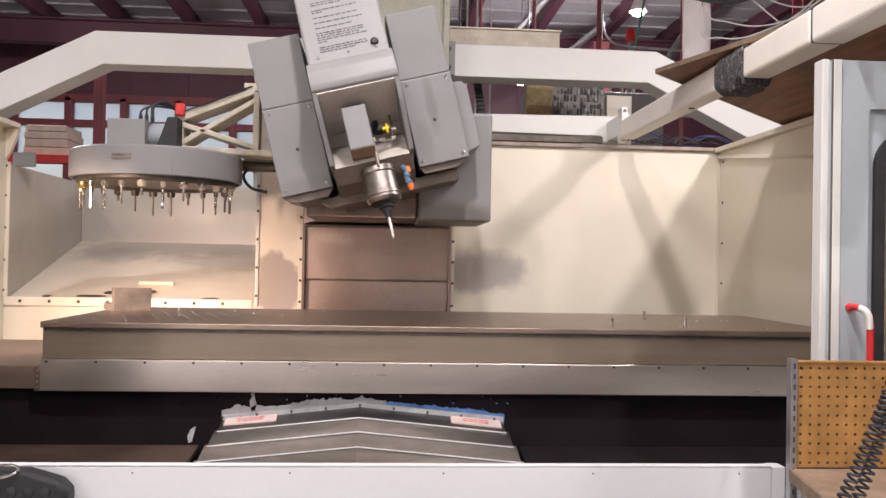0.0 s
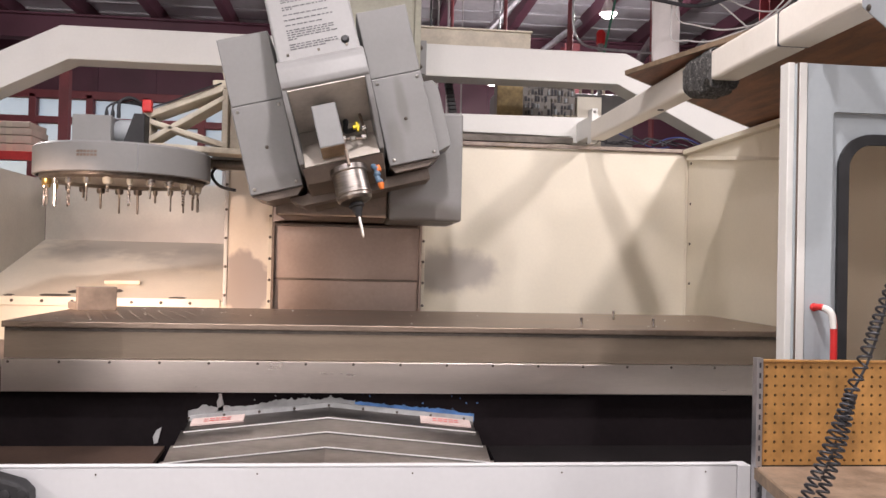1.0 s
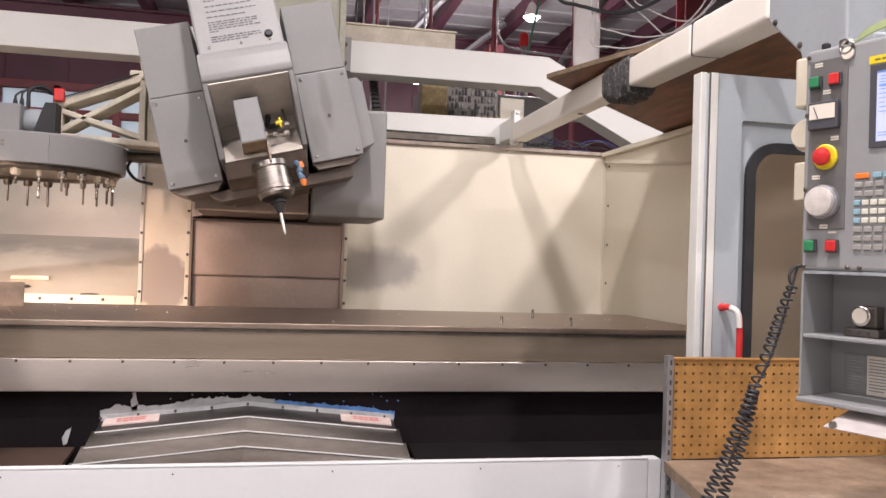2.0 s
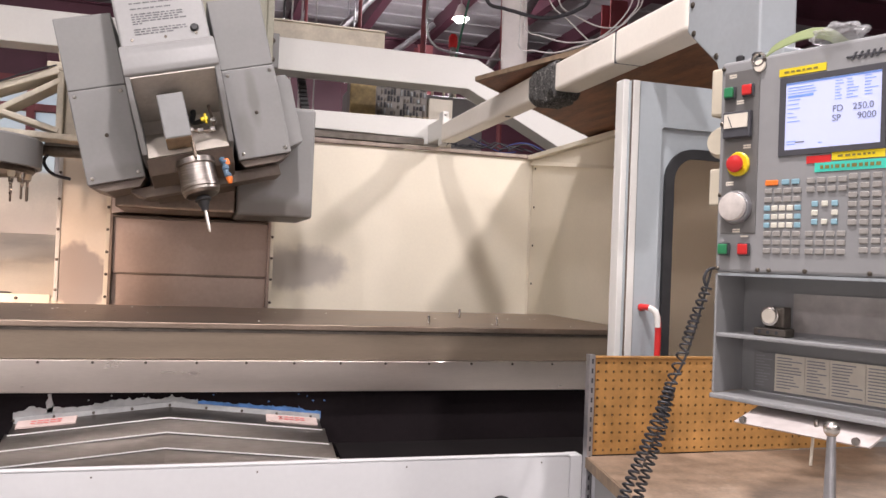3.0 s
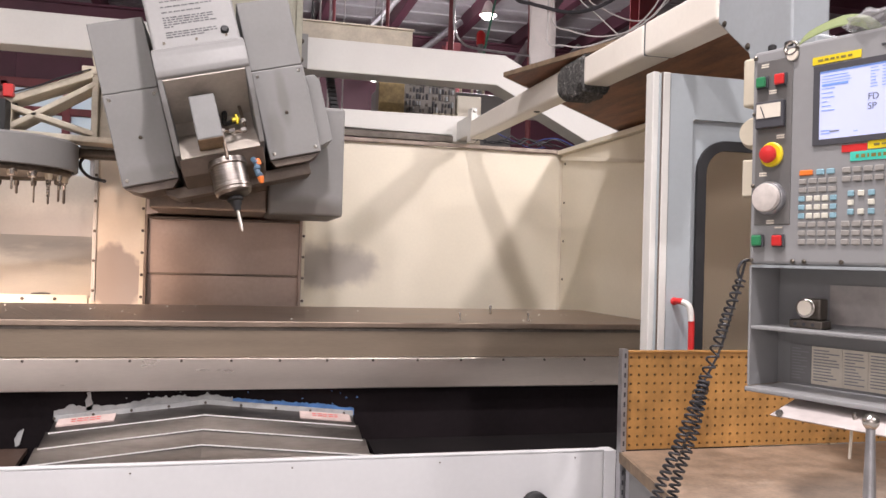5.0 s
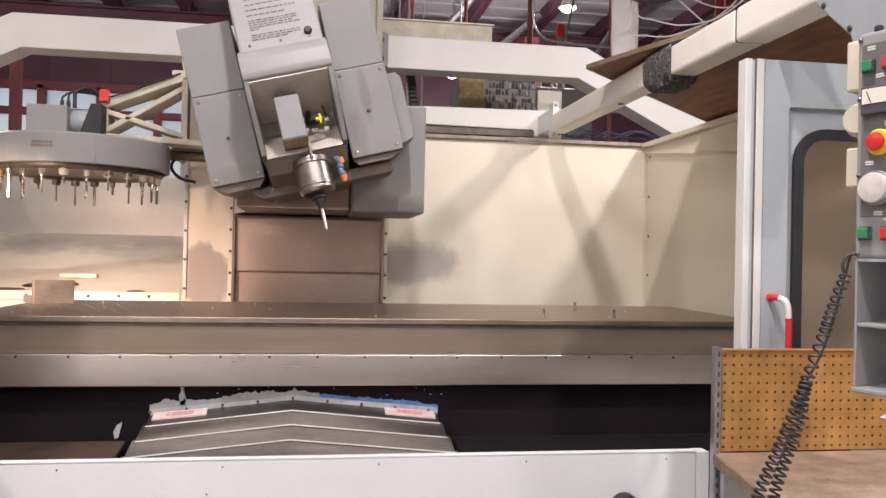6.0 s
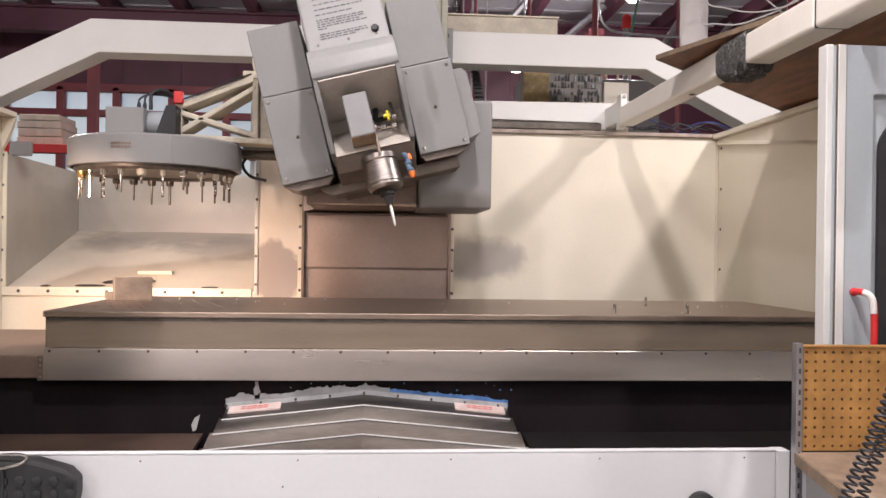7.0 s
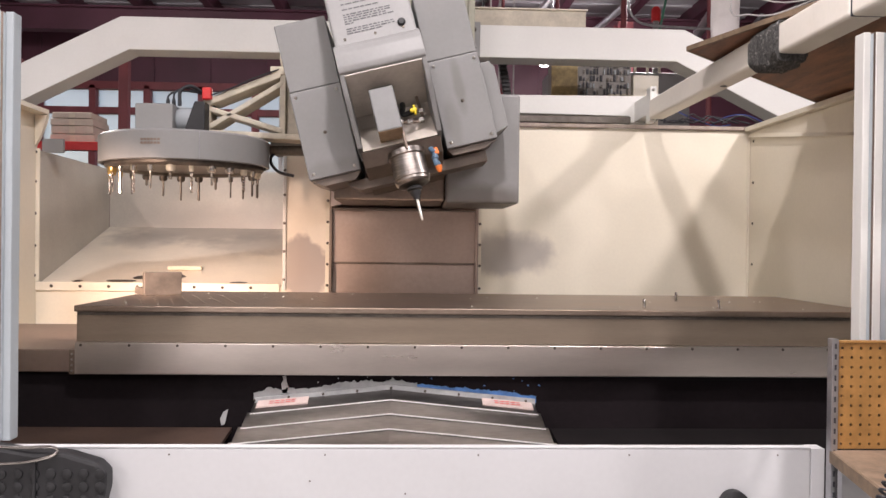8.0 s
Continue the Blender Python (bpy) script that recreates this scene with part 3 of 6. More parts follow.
b.transform(Matrix.Translation(Vector(on_tray(-1.31, 5.0)) + Vector((0, 0, 0.004))) @ Matrix.Rotation(radians(slope), 4, "X"))
bar = part("flat_bar", b, CREAM)
tagged(bar, "short flat steel bar lying on the tray", "metal bar")

# post and column covers
post = thing("guard_post", (-0.56, YC, 0.5), "cream sheet-metal guard post with screwed edges", "machine panel")
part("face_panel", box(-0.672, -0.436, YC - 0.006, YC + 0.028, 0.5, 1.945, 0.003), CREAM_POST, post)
part("edge_strip", box(-0.688, -0.668, YC - 0.016, YC - 0.008, 1.18, 1.95, 0.002), WHITE, post)
part("edge_strip", box(-0.446, -0.424, YC - 0.016, YC - 0.008, 1.1, 1.945, 0.002), CREAM, post)
part("cap", box(-0.66, -0.50, YC + 0.03, YC + 0.3, 1.95, 1.99, 0.004), GREY, post)
screws(post, [(-0.678, YC - 0.017, z) for z in (1.24, 1.4, 1.56, 1.72, 1.86)], "-y", SCREW, 0.008)
screws(post, [(-0.434, YC - 0.017, z) for z in (1.21, 1.33, 1.45, 1.57, 1.69, 1.80)], "-y", SCREW, 0.008)

cover = thing("column_cover", (0, YC, 0.5), "telescoping brown steel way cover on the column", "way cover")
for n, (z0, z1) in enumerate(((0.5, 1.285), (1.344, 2.05))):
    part("plate", box(-0.408, 0.408, YC + 0.010 - 0.012 * n, YC + 0.018 - 0.012 * n, z0, z1 + 0.05, 0.002), PLATE, cover)
part("seam_lip", box(-0.405, 0.405, YC - 0.006, YC - 0.003, 1.338, 1.346), BROWN_STEEL, cover)
part("foot_lip", box(-0.405, 0.405, YC + 0.004, YC + 0.012, 1.08, 1.10), BROWN_STEEL, cover)
for sx in (-1, 1):
    part("guide_rail", box(sx * 0.415 - 0.008, sx * 0.415 + 0.008, YC - 0.03, YC + 0.03, 0.5, 1.9, 0.003), BROWN_STEEL if sx < 0 else PLATE, cover)
part("edge_strip", box(0.424, 0.442, YC - 0.012, YC - 0.004, 0.9, 2.1, 0.002), CREAM, cover)
part("return_panel", box(0.424, 0.436, YC - 0.003, YB + 0.0, 0.6, 2.15), CREAM, cover)
screws(cover, [(0.433, YC - 0.013, z) for z in (1.2, 1.33, 1.45, 1.57, 1.69)], "-y", SCREW, 0.008)

column = thing("machine_column", (0, 5.1, 0), "greenish grey cast machine column", "machine column")
part("casting", box(-0.36, 0.36, 4.80, 5.28, 0.0, 3.4, 0.02), COLUMN, column)
part("side_rail", box(-0.40, -0.362, 4.84, 4.95, 1.0, 3.3, 0.004), COLUMN, column)
part("side_rail", box(0.362, 0.40, 4.84, 4.95, 1.0, 3.3, 0.004), COLUMN, column)

# gantry frame over the back
gantry = thing("gantry_frame", (0, 5.4, 0), "white boxed steel frame arching over the machine", "machine frame")
OUT = [(-3.2, 2.17), (-1.81, 2.87), (1.81, 2.87), (3.2, 2.17), (3.2, 1.93), (1.755, 2.66), (-1.755, 2.66), (-3.2, 1.93)]
part("beam", prism(OUT, "y", 5.3, 5.5, 0.006), WHITE, gantry)
for sx in (-1, 1):
    part("leg", box(sx * 3.1 - 0.1, sx * 3.1 + 0.1, 5.3, 5.5, 0, 2.05, 0.006), WHITE, gantry)
screws(gantry, [(x, 5.299, z) for x in (-0.42, 0.43) for z in (2.71, 2.82)], "-y", SCREW, 0.02, 0.014)
for sx in (-1, 1):
    part("bolt_plate", box(min(sx * 0.47, sx * 0.39), max(sx * 0.47, sx * 0.39), 5.27, 5.298, 2.66, 2.88, 0.004), GREY, gantry)
screws(gantry, [(x, 5.27, z) for x in (-0.43, 0.43) for z in (2.71, 2.83)], "-y", SCREW, 0.016, 0.014)
ducts = thing("cable_duct", (0.85, 5.65, 2.8), "cream sheet-metal cable duct on the frame", "cable duct")
part("body", box(0.40, 1.18, 5.40, 5.7, 2.871, 3.0, 0.006), CASTING, ducts)
part("lid", box(0.39, 1.19, 5.39, 5.71, 3.002, 3.012, 0.003), CREAM, ducts)

rail = thing("cross_rail", (1.0, 5.0, 2.2), "white boxed cross rail above the back guard", "machine frame")
part("beam", prism([(0.42, 2.36), (1.475, 2.37), (1.475, 2.205), (1.36, 2.205), (1.36, 2.245), (0.42, 2.255)], "y", 4.97, 5.1, 0.005), WHITE, rail)
part("end_plate", box(1.378, 1.414, 4.60, 4.68, 2.158, 2.357, 0.004), WHITE, rail)
# added dark strip stands in for the dark slot between rail and guard
part("dark_slot_strip", box(0.44, 1.36, 4.935, 4.965, 2.195, 2.235, 0.003), DARK_STEEL, rail)
part("bracket", box(1.39, 1.47, 4.681, 4.968, 2.21, 2.33, 0.004), WHITE, rail)
screws(rail, [(1.396, 4.599, z) for z in (2.178, 2.338)], "-y", SCREW_L, 0.01)

# ---- boom for the control, its foam, the plywood on it ----
boom = thing("pendant_boom", (1.41, 4.6, 2.22), "cream square-tube boom that carries the control", "boom")
part("far_tube", box(1.370, 1.456, 2.975, 4.598, 2.170, 2.280, 0.012, 3), BOOM, boom)
part("sleeve_tube", box(1.360, 1.468, 2.484, 2.972, 2.160, 2.273, 0.014, 3), BOOM, boom)
part("near_tube", box(1.359, 1.469, 2.046, 2.479, 2.159, 2.274, 0.014, 3), BOOM, boom)
part("joint", box(1.362, 1.466, 2.4793, 2.4837, 2.162, 2.271, 0.001), INK, boom)
part("slot", lathe([(0.014, 0), (0.014, 0.003)], (1.415, 3.62, 2.1675), seg=14), INK, boom)
hanger = part("hanger_box", prism([(2.045, 2.6), (2.045, 2.15), (1.90, 2.03), (1.87, 1.955), (1.725, 1.955), (1.725, 2.6)], "x", 1.36, 1.472, 0.006), GREY_D, boom, "blue-grey sheet-metal head of the boom")
screws(hanger, [(1.3595, y, z) for y, z in ((2.02, 2.225), (1.935, 2.225), (2.01, 2.14), (1.90, 2.05), (2.02, 2.42), (1.80, 2.42))], "-x", SCREW, 0.009)
part("drop_plate", box(1.30, 1.462, 1.56, 1.724, 1.942, 1.99, 0.006), GREY_D, boom)

foam = thing("foam_wrap", (1.41, 3.1, 2.2), "speckled black foam wrapped round the boom", "foam padding")
sect = rounded(1.352, 1.478, 2.148, 2.290, 0.035, 5)
hole = rounded(1.366, 1.460, 2.166, 2.284, 0.014, 5)
fb = bmesh.new()
loops = []
for k in range(17):
    y = 2.976 + 0.235 * k / 16
    loops.append([fb.verts.new((x + random.uniform(-0.005, 0.005), y + random.uniform(-0.004, 0.004), z + random.uniform(-0.007, 0.004) - (0.024 if z < 2.2 else 0) * math.sin(math.pi * (0.15 + 0.85 * k / 16)))) for x, z in sect])
inner = [[fb.verts.new((x, y, z)) for x, z in hole] for y in (3.212, 2.974)]
full = loops + inner + [loops[0]]
for a, c in zip(full, full[1:]):
    for n in range(len(sect)):
        j = (n + 1) % len(sect)
        fb.faces.new((a[n], a[j], c[j], c[n]))
bmesh.ops.recalc_face_normals(fb, faces=fb.faces)
part("padding", fb, FOAM, foam, smooth=True)

ply = thing("plywood_sheet", (2.2, 3.5, 2.295), "dark stained plywood sheet lying on the boom and guard", "plywood")
SHEET = [(1.24, 3.59), (2.32, 4.21), (2.75, 3.5), (1.57, 2.17)]


def tilt_sheet(bm):
    """Lets the sheet fall from the boom to the top of the guard."""
    for v in bm.verts:
        v.co.z += 2.290 - 0.156 * (v.co.x - 1.41)
    return bm


part("board", tilt_sheet(prism(SHEET, "z", 0.0, 0.016)), PLY, ply)
part("edge_band", tilt_sheet(prism([(1.236, 3.59), (1.244, 3.595), (1.574, 2.175), (1.566, 2.165)], "z", -0.002, 0.018)), PLY_EDGE, ply, "splintered pale plywood edge")
part("edge_band", tilt_sheet(prism([(1.24, 3.588), (1.236, 3.596), (2.316, 4.218), (2.322, 4.208)], "z", -0.002, 0.018)), PLY_EDGE, ply, "splintered pale plywood edge")


# ---- sliding doors and front panel ----
DY0, DY1, DZ0, DZ1 = 2.30, 2.36, 0.90, 2.065


def sliding_door(x0, x1, sx):
    """A door leaf between two x; sx = 1: its free edge is at x0, -1: at x1."""
    d = thing("sliding_door", ((x0 + x1) / 2, DY0, DZ0), "grey sheet-metal sliding door with a rubber-sealed window", "machine door", "sliding doors")
    edge = x0 if sx > 0 else x1

    def X(a):
        return edge + sx * a

    def span(a, c):
        return (min(X(a), X(c)), max(X(a), X(c)))
    wx0, wx1 = span(0.165, 0.62)
    outer = rounded(x0 + 0.02, x1 - 0.02, DZ0, DZ1, 0.006, 8)
    pressed = rounded(min(X(0.135), X(0.66)), max(X(0.135), X(0.66)), 1.02, 1.925, 0.012, 8)
    part("leaf", ring(outer, pressed, DY0, DY0 + 0.02), DOOR_GREY, d)
    hole = rounded(wx0, wx1, 1.06, 1.86, 0.10, 8)
    part("pressed_panel", ring(rounded(min(X(0.135), X(0.66)), max(X(0.135), X(0.66)), 1.02, 1.925, 0.012, 8), hole, DY0 + 0.022, DY0 + 0.034), DOOR_GREY, d)
    seal = part("window_seal", ring(rounded(wx0 - 0.004, wx1 + 0.004, 1.056, 1.864, 0.104, 8), rounded(wx0 + 0.028, wx1 - 0.028, 1.088, 1.832, 0.075, 8), DY0 + 0.008, DY0 + 0.021), RUBBER, d, "black rubber window seal")
    part("pane", prism(rounded(wx0 + 0.02, wx1 - 0.02, 1.08, 1.84, 0.08, 8), "y", DY0 + 0.023, DY0 + 0.029), DOOR_GLASS, d, "scratched tinted door window")
    part("edge_strip", box(*span(0.0, 0.022), DY0 + 0.012, DY1, DZ0, DZ1 + 0.004, 0.003), WHITE if sx > 0 else DOOR_GREY, d)
    part("edge_strip", box(*span(0.026, 0.05), DY0 - 0.006, DY0 - 0.001, DZ0, DZ1, 0.002), WHITE if sx > 0 else DOOR_GREY, d)
    part("seal_line", box(*span(0.0215, 0.0265), DY0 - 0.003, DY0 + 0.015, DZ0, DZ1), BROWN_STEEL, d)
    part("top_rail", box(x0 + 0.03, x1, DY0 + 0.022, DY1, DZ1 - 0.04, DZ1 - 0.001, 0.003), DOOR_GREY, d)
    hx = X(0.104)
    pts = bow([(hx - sx * 0.022, DY0 - 0.002, 1.347), (hx - sx * 0.014, DY0 - 0.03, 1.348), (hx + sx * 0.004, DY0 - 0.045, 1.335), (hx + sx * 0.012, DY0 - 0.048, 1.30), (hx + sx * 0.013, DY0 - 0.048, 1.2), (hx + sx * 0.012, DY0 - 0.045, 1.10), (hx, DY0 - 0.03, 1.07), (hx, DY0 - 0.002, 1.065)], 6)
    h = part("handle", sweep(pts, 0.0098, 12), RED, d, "red handle with the paint worn to white", smooth=True)
    part("worn_patch", sweep([p + Vector((-sx * 0.003, -0.003, 0.001)) for p in pts[7:20]], lambda s: 0.0089 + 0.0013 * math.sin(math.pi * s), 12), WHITE, h)
    part("cap", lathe([(0.012, 0), (0.012, 0.006), (0.007, 0.009)], (hx - sx * 0.022, DY0 - 0.001, 1.347), "y", 14), RED, h)
    return d


sliding_door(1.308, 2.45, 1)
sliding_door(-2.25, -1.058, -1)

sill = thing("front_guard", (-0.6, 2.3, 0), "white sheet-metal front panel below the doors", "machine panel")
part("skin", box(-2.4, 1.155, 2.28, 2.30, 0.12, 0.889, 0.003), SILL_WHITE, sill)
part("top_lip", box(-2.4, 1.155, 2.279, 2.306, 0.890, 0.894, 0.001), SILL_WHITE, sill)
part("end_post", box(1.1565, 1.196, 2.2805, 2.33, 0.1, 0.890, 0.002), SILL_WHITE, sill)
part("toe_board", box(-2.4, 1.19, 2.36, 2.40, 0, 0.12), DARK_STEEL, sill)
screws(sill, [(-0.62 + 0.42 * n, 2.279, 0.872) for n in range(5)], "-y", SCREW, 0.0025, 0.002)
screws(sill, [(-0.24, 2.279, 0.80), (0.02, 2.279, 0.765)], "-y", SCREW, 0.0025, 0.002)

# ---- bed, saddle, chip trays ----
bed = thing("machine_bed", (0, 3.6, 0), "black painted machine bed behind the front panel", "machine bed")
part("base", box(-2.0, 2.05, 3.3, 4.6, 0.0, 0.62, 0.02), BLACK, bed)
part("chip_tray", prism([(2.42, 0.70), (3.2, 0.78), (3.2, 0.765), (2.42, 0.685)], "x", -2.05, -0.62), TRAY_BROWN, bed, "oily brown chip tray")
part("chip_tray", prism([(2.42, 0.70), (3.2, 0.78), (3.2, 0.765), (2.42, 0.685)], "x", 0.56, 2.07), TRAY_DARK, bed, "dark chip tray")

TX, TY0, TY1, TZ, HALF = 0.32, 3.04, 3.955, 1.215, 1.49
saddle = thing("machine_saddle", (0, 3.5, 0.62), "black painted saddle that carries the table", "machine saddle")
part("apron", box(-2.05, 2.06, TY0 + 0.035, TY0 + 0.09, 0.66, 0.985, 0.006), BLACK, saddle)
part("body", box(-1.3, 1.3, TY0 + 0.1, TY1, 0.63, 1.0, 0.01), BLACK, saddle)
for x0, x1 in ((-2.05, TX - HALF - 0.025), (TX + HALF + 0.025, 2.06)):
    if x1 > x0 + 0.05:
        part("x_way_cover", box(x0, x1, TY0 + 0.01, TY1, 0.972, 1.055, 0.004), PLATE, saddle)

table = thing("machine_table", (TX, TY0, 1.0), "long ground-steel machine table with a stainless skirt", "machine table")
part("top", box(TX - HALF - 0.006, TX + HALF + 0.006, TY0 - 0.012, TY1, TZ - 0.022, TZ, 0.003), TABLE, table)
part("front_face", box(TX - HALF, TX + HALF, TY0, TY1 - 0.01, 1.084, TZ - 0.023, 0.002), TABLE_SIDE, table)
# dark strip painted in as the shade below the table's lip
part("lip_shade", box(TX - HALF + 0.004, TX + HALF - 0.004, TY0 - 0.003, TY0 + 0.02, TZ - 0.034, TZ - 0.0235), DARK_STEEL, table)
skirt = part("skirt", box(TX - HALF - 0.002, TX + HALF + 0.002, TY0 - 0.012, TY0 + 0.03, 0.968, 1.082, 0.003), STEEL, table, "brushed stainless skirt with dark screws")
screws(skirt, [(TX - HALF + 0.02 + 0.1715 * n, TY0 - 0.0125, 1.073) for n in range(18)], "-y", SCREW, 0.005, 0.004)
for sx in (-1, 1):
    x = TX + sx * (HALF + 0.013)
    end = part("end_plate", box(x - 0.011, x + 0.011, TY0 - 0.006, TY0 + 0.16, 0.966, 1.055, 0.002), BROWN_STEEL, table)
    screws(end, [(x, TY0 - 0.007, z) for z in (0.98, 1.0, 1.02, 1.04)], "-y", SCREW_L, 0.004)
# tapped holes at one end of the table
hole0 = None
tinv = chain(table).inverted()
for i in range(14):
    for j in range(9):
        p = (TX - HALF + 0.08 + 0.06 * i + 0.03 * (j % 2), TY0 + 0.1 + 0.085 * j, TZ - 0.0005)
        if hole0 is None:
            hole0 = part("tapped_hole", lathe([(0.007, 0), (0.007, 0.0012), (0.004, 0.0013)], seg=8), CHROME, table, local=True)
            hole0.matrix_basis = tinv @ Matrix.Translation(p)
        elif i < 9 or (i + j) % 3 == 0:
            share(hole0, table, tinv @ Matrix.Translation(p), "tapped_hole")

block = thing("angle_block", (-1.05, 3.66, TZ), "small bare steel angle block standing on the table", "machinist block", rot=(0, 0, 31))
part("face_plate", box(-0.08, 0.08, -0.02, 0.012, 0, 0.10, 0.003), BLOCK, block, local=True)
part("foot", box(-0.08, 0.08, 0.0125, 0.15, 0, 0.03, 0.003), BLOCK, block, local=True)
for x, y, h in ((0.93, 3.14, 0.035), (1.19, 3.55, 0.04), (1.22, 3.14, 0.035)):
    tagged(part("locating_pin", lathe([(0.006, TZ), (0.006, TZ + h - 0.003), (0.004, TZ + h)], (x, y, 0), seg=12), CHROME, smooth=True), "short bright steel pin standing in the table", "pin", "pins in the table")
chips = bmesh.new()
for n in range(34):
    x, y = random.uniform(-1.1, 1.75), random.uniform(TY0 + 0.02, TY1 - 0.05)
    s = random.uniform(0.0015, 0.004)
    lathe([(s, TZ), (s * 0.8, TZ + s * 0.6), (s * 0.2, TZ + s)], (x, y, 0), seg=5, bm=chips)
tagged(part("metal_chips", chips, WHITE), "pale metal chips scattered on the table", "chips", kind="stuff")

# roof-shaped telescoping cover in front of the saddle
wc = thing("front_way_cover", (-0.03, 2.7, 0.7), "roof-shaped telescoping steel way cover", "way cover")


def gable(x0, x1, z_mid, drop, y0, y1, t):
    xm = -0.035
    return prism([(x0, z_mid - drop), (xm, z_mid), (x1, z_mid - drop), (x1, z_mid - drop - t), (xm, z_mid - t), (x0, z_mid - drop - t)], "y", y0, y1)


back_y, zt = TY0 + 0.03, 0.916
for n in range(7):
    y1 = back_y - max(0.101 * n - 0.02, 0)
    y0 = back_y - 0.101 * n - 0.099
    wid = 0.012 * n
    zm, xl, xr = zt - 0.25 * (back_y - y1) - 0.004 * n, -0.535 - wid, 0.497 + wid
    a = gable(xl, xr, zm, 0.052, y0, y1, 0.006)
    # each segment falls towards the front
    for v in a.verts:
        v.co.z -= (y1 - v.co.y) * 0.25
    for xe in (xl, xr):
        box(xe - 0.004, xe + 0.004, y0, y1, zm - 0.32, zm - 0.085, bm=a)
    seg = part("segment", a, WAY, wc)
    zl = zm - (y1 - y0) * 0.25
    part("wiper_edge", gable(xl, xr, zl + 0.002, 0.052, y0 - 0.004, y0 - 0.001, 0.0038), WAY_EDGE, seg, "bright wiper edge")
flange = part("back_flange", gable(-0.535, 0.50, zt + 0.014, 0.052, back_y - 0.012, back_y + 0.004, 0.05), PEELED, wc)
screws(flange, [(-0.035 + 0.125 * k, back_y - 0.013, zt + 0.003 - abs(k) * 0.0118) for k in range(-4, 5)], "-y", SCREW, 0.005)
# ragged edge of peeled paint above it, grey and blue
rag = random.Random(4)


def ragged(x0, x1, low, high):
    top, n = [], int((x1 - x0) / 0.008)
    for k in range(n + 1):
        x = x0 + (x1 - x0) * k / n
        top.append((x, zt + 0.012 - abs(x + 0.035) * 0.094 + low + (high - low) * (0.5 + 0.5 * noise.noise((x * 14, low * 50, 1))) * rag.uniform(0.5, 1)))
    return [(x1, zt - abs(x1 + 0.035) * 0.094 - 0.004), (x0, zt - abs(x0 + 0.035) * 0.094 - 0.004)] + top


part("bare_paint", prism(ragged(-0.54, 0.06, 0.006, 0.042), "y", TY0 + 0.031, TY0 + 0.0345), PEELED, wc, "ragged grey band where the black paint has peeled")
part("bare_paint", prism(ragged(0.03, 0.505, 0.005, 0.03), "y", TY0 + 0.0315, TY0 + 0.0345), BLUE, wc, "ragged blue band under the peeled paint")
part("paint_fleck", prism([(-0.435, 0.895), (-0.44, 0.93), (-0.432, 0.945), (-0.436, 0.957), (-0.424, 0.961), (-0.42, 0.935), (-0.414, 0.92), (-0.418, 0.895)], "y", TY0 + 0.031, TY0 + 0.0345), PEELED, wc)
part("paint_fleck", prism([(-0.657, 0.775), (-0.662, 0.80), (-0.65, 0.825), (-0.632, 0.836), (-0.638, 0.81), (-0.645, 0.78)], "y", TY0 + 0.031, TY0 + 0.0345), PEELED, wc)
for k in range(14):
    x = rag.uniform(-0.56, 0.53)
    z = zt + 0.03 - abs(x + 0.035) * 0.094 + abs(rag.gauss(0.012, 0.02))
    s = rag.uniform(0.0015, 0.0045)
    part("paint_fleck", prism([(x + s * rag.uniform(0.5, 1.3) * math.cos(a), min(z + s * rag.uniform(0.4, 1.0) * math.sin(a), 0.963)) for a in (0, 1.1, 2.2, 3.3, 4.4, 5.4)], "y", TY0 + 0.032, TY0 + 0.0345), PEELED if x < 0.05 else BLUE, wc)
for x0, x1 in ((-0.52, -0.335), (0.30, 0.485)):
    zz = zt - abs((x0 + x1) / 2 + 0.035) * 0.094
    sl = 0.094 if x0 < 0 else -0.094
    lb = prism([(x0, zz - 0.006 + sl * (x0 - (x0 + x1) / 2)), (x1, zz - 0.006 + sl * (x1 - (x0 + x1) / 2)), (x1, zz + sl * (x1 - (x0 + x1) / 2)), (x0, zz + sl * (x0 - (x0 + x1) / 2))], "y", back_y - 0.066, back_y - 0.016)
    for v in lb.verts:
        v.co.z -= (back_y - v.co.y) * 0.25 - 0.004
    lab = part("warning_label", lb, PINK, wc, "faded pink warning label with worn red print")
    for k in range(5):
        cx = (x0 + x1) / 2 - 0.04 + 0.02 * k
        for r in range(2):
            yy = back_y - 0.034 - 0.016 * r
            zc = zz + sl * (cx - (x0 + x1) / 2) - (back_y - yy) * 0.25 + 0.0052
            part("print_bar", box(cx - 0.008, cx + 0.006 + 0.003 * (k % 2), yy - 0.005, yy + 0.004, zc, zc + 0.0008), RED_INK, lab)

# ---- head carriage (stays upright) ----
HX, HY, HZ = 0.0, 3.66, 1.825
car = thing("head_carriage", (0.0, 4.3, 1.65), "grey head carriage with an oily sheet-metal shield", "machine carriage")
SZ = HZ - 0.175
part("shield", box(0.20, 0.555, 3.97, 4.55, SZ, SZ + 0.53, 0.014, 3), SHIELD, car)
part("belly", box(-0.34, 0.198, 4.02, 4.55, SZ + 0.01, SZ + 0.20, 0.01), BROWN_STEEL, car)
part("yoke", box(-0.33, 0.33, 4.15, 4.78, SZ + 0.202, SZ + 0.80, 0.02), GREY_D, car)
part("skirt_plate", box(-0.40, 0.40, 4.60, 4.70, SZ - 0.012, SZ - 0.004, 0.002), BROWN_STEEL, car)
part("skirt_plate", prism([(4.56, SZ + 0.02), (4.70, SZ - 0.003), (4.70, SZ + 0.008), (4.56, SZ + 0.032)], "x", -0.39, 0.39), PLATE, car)
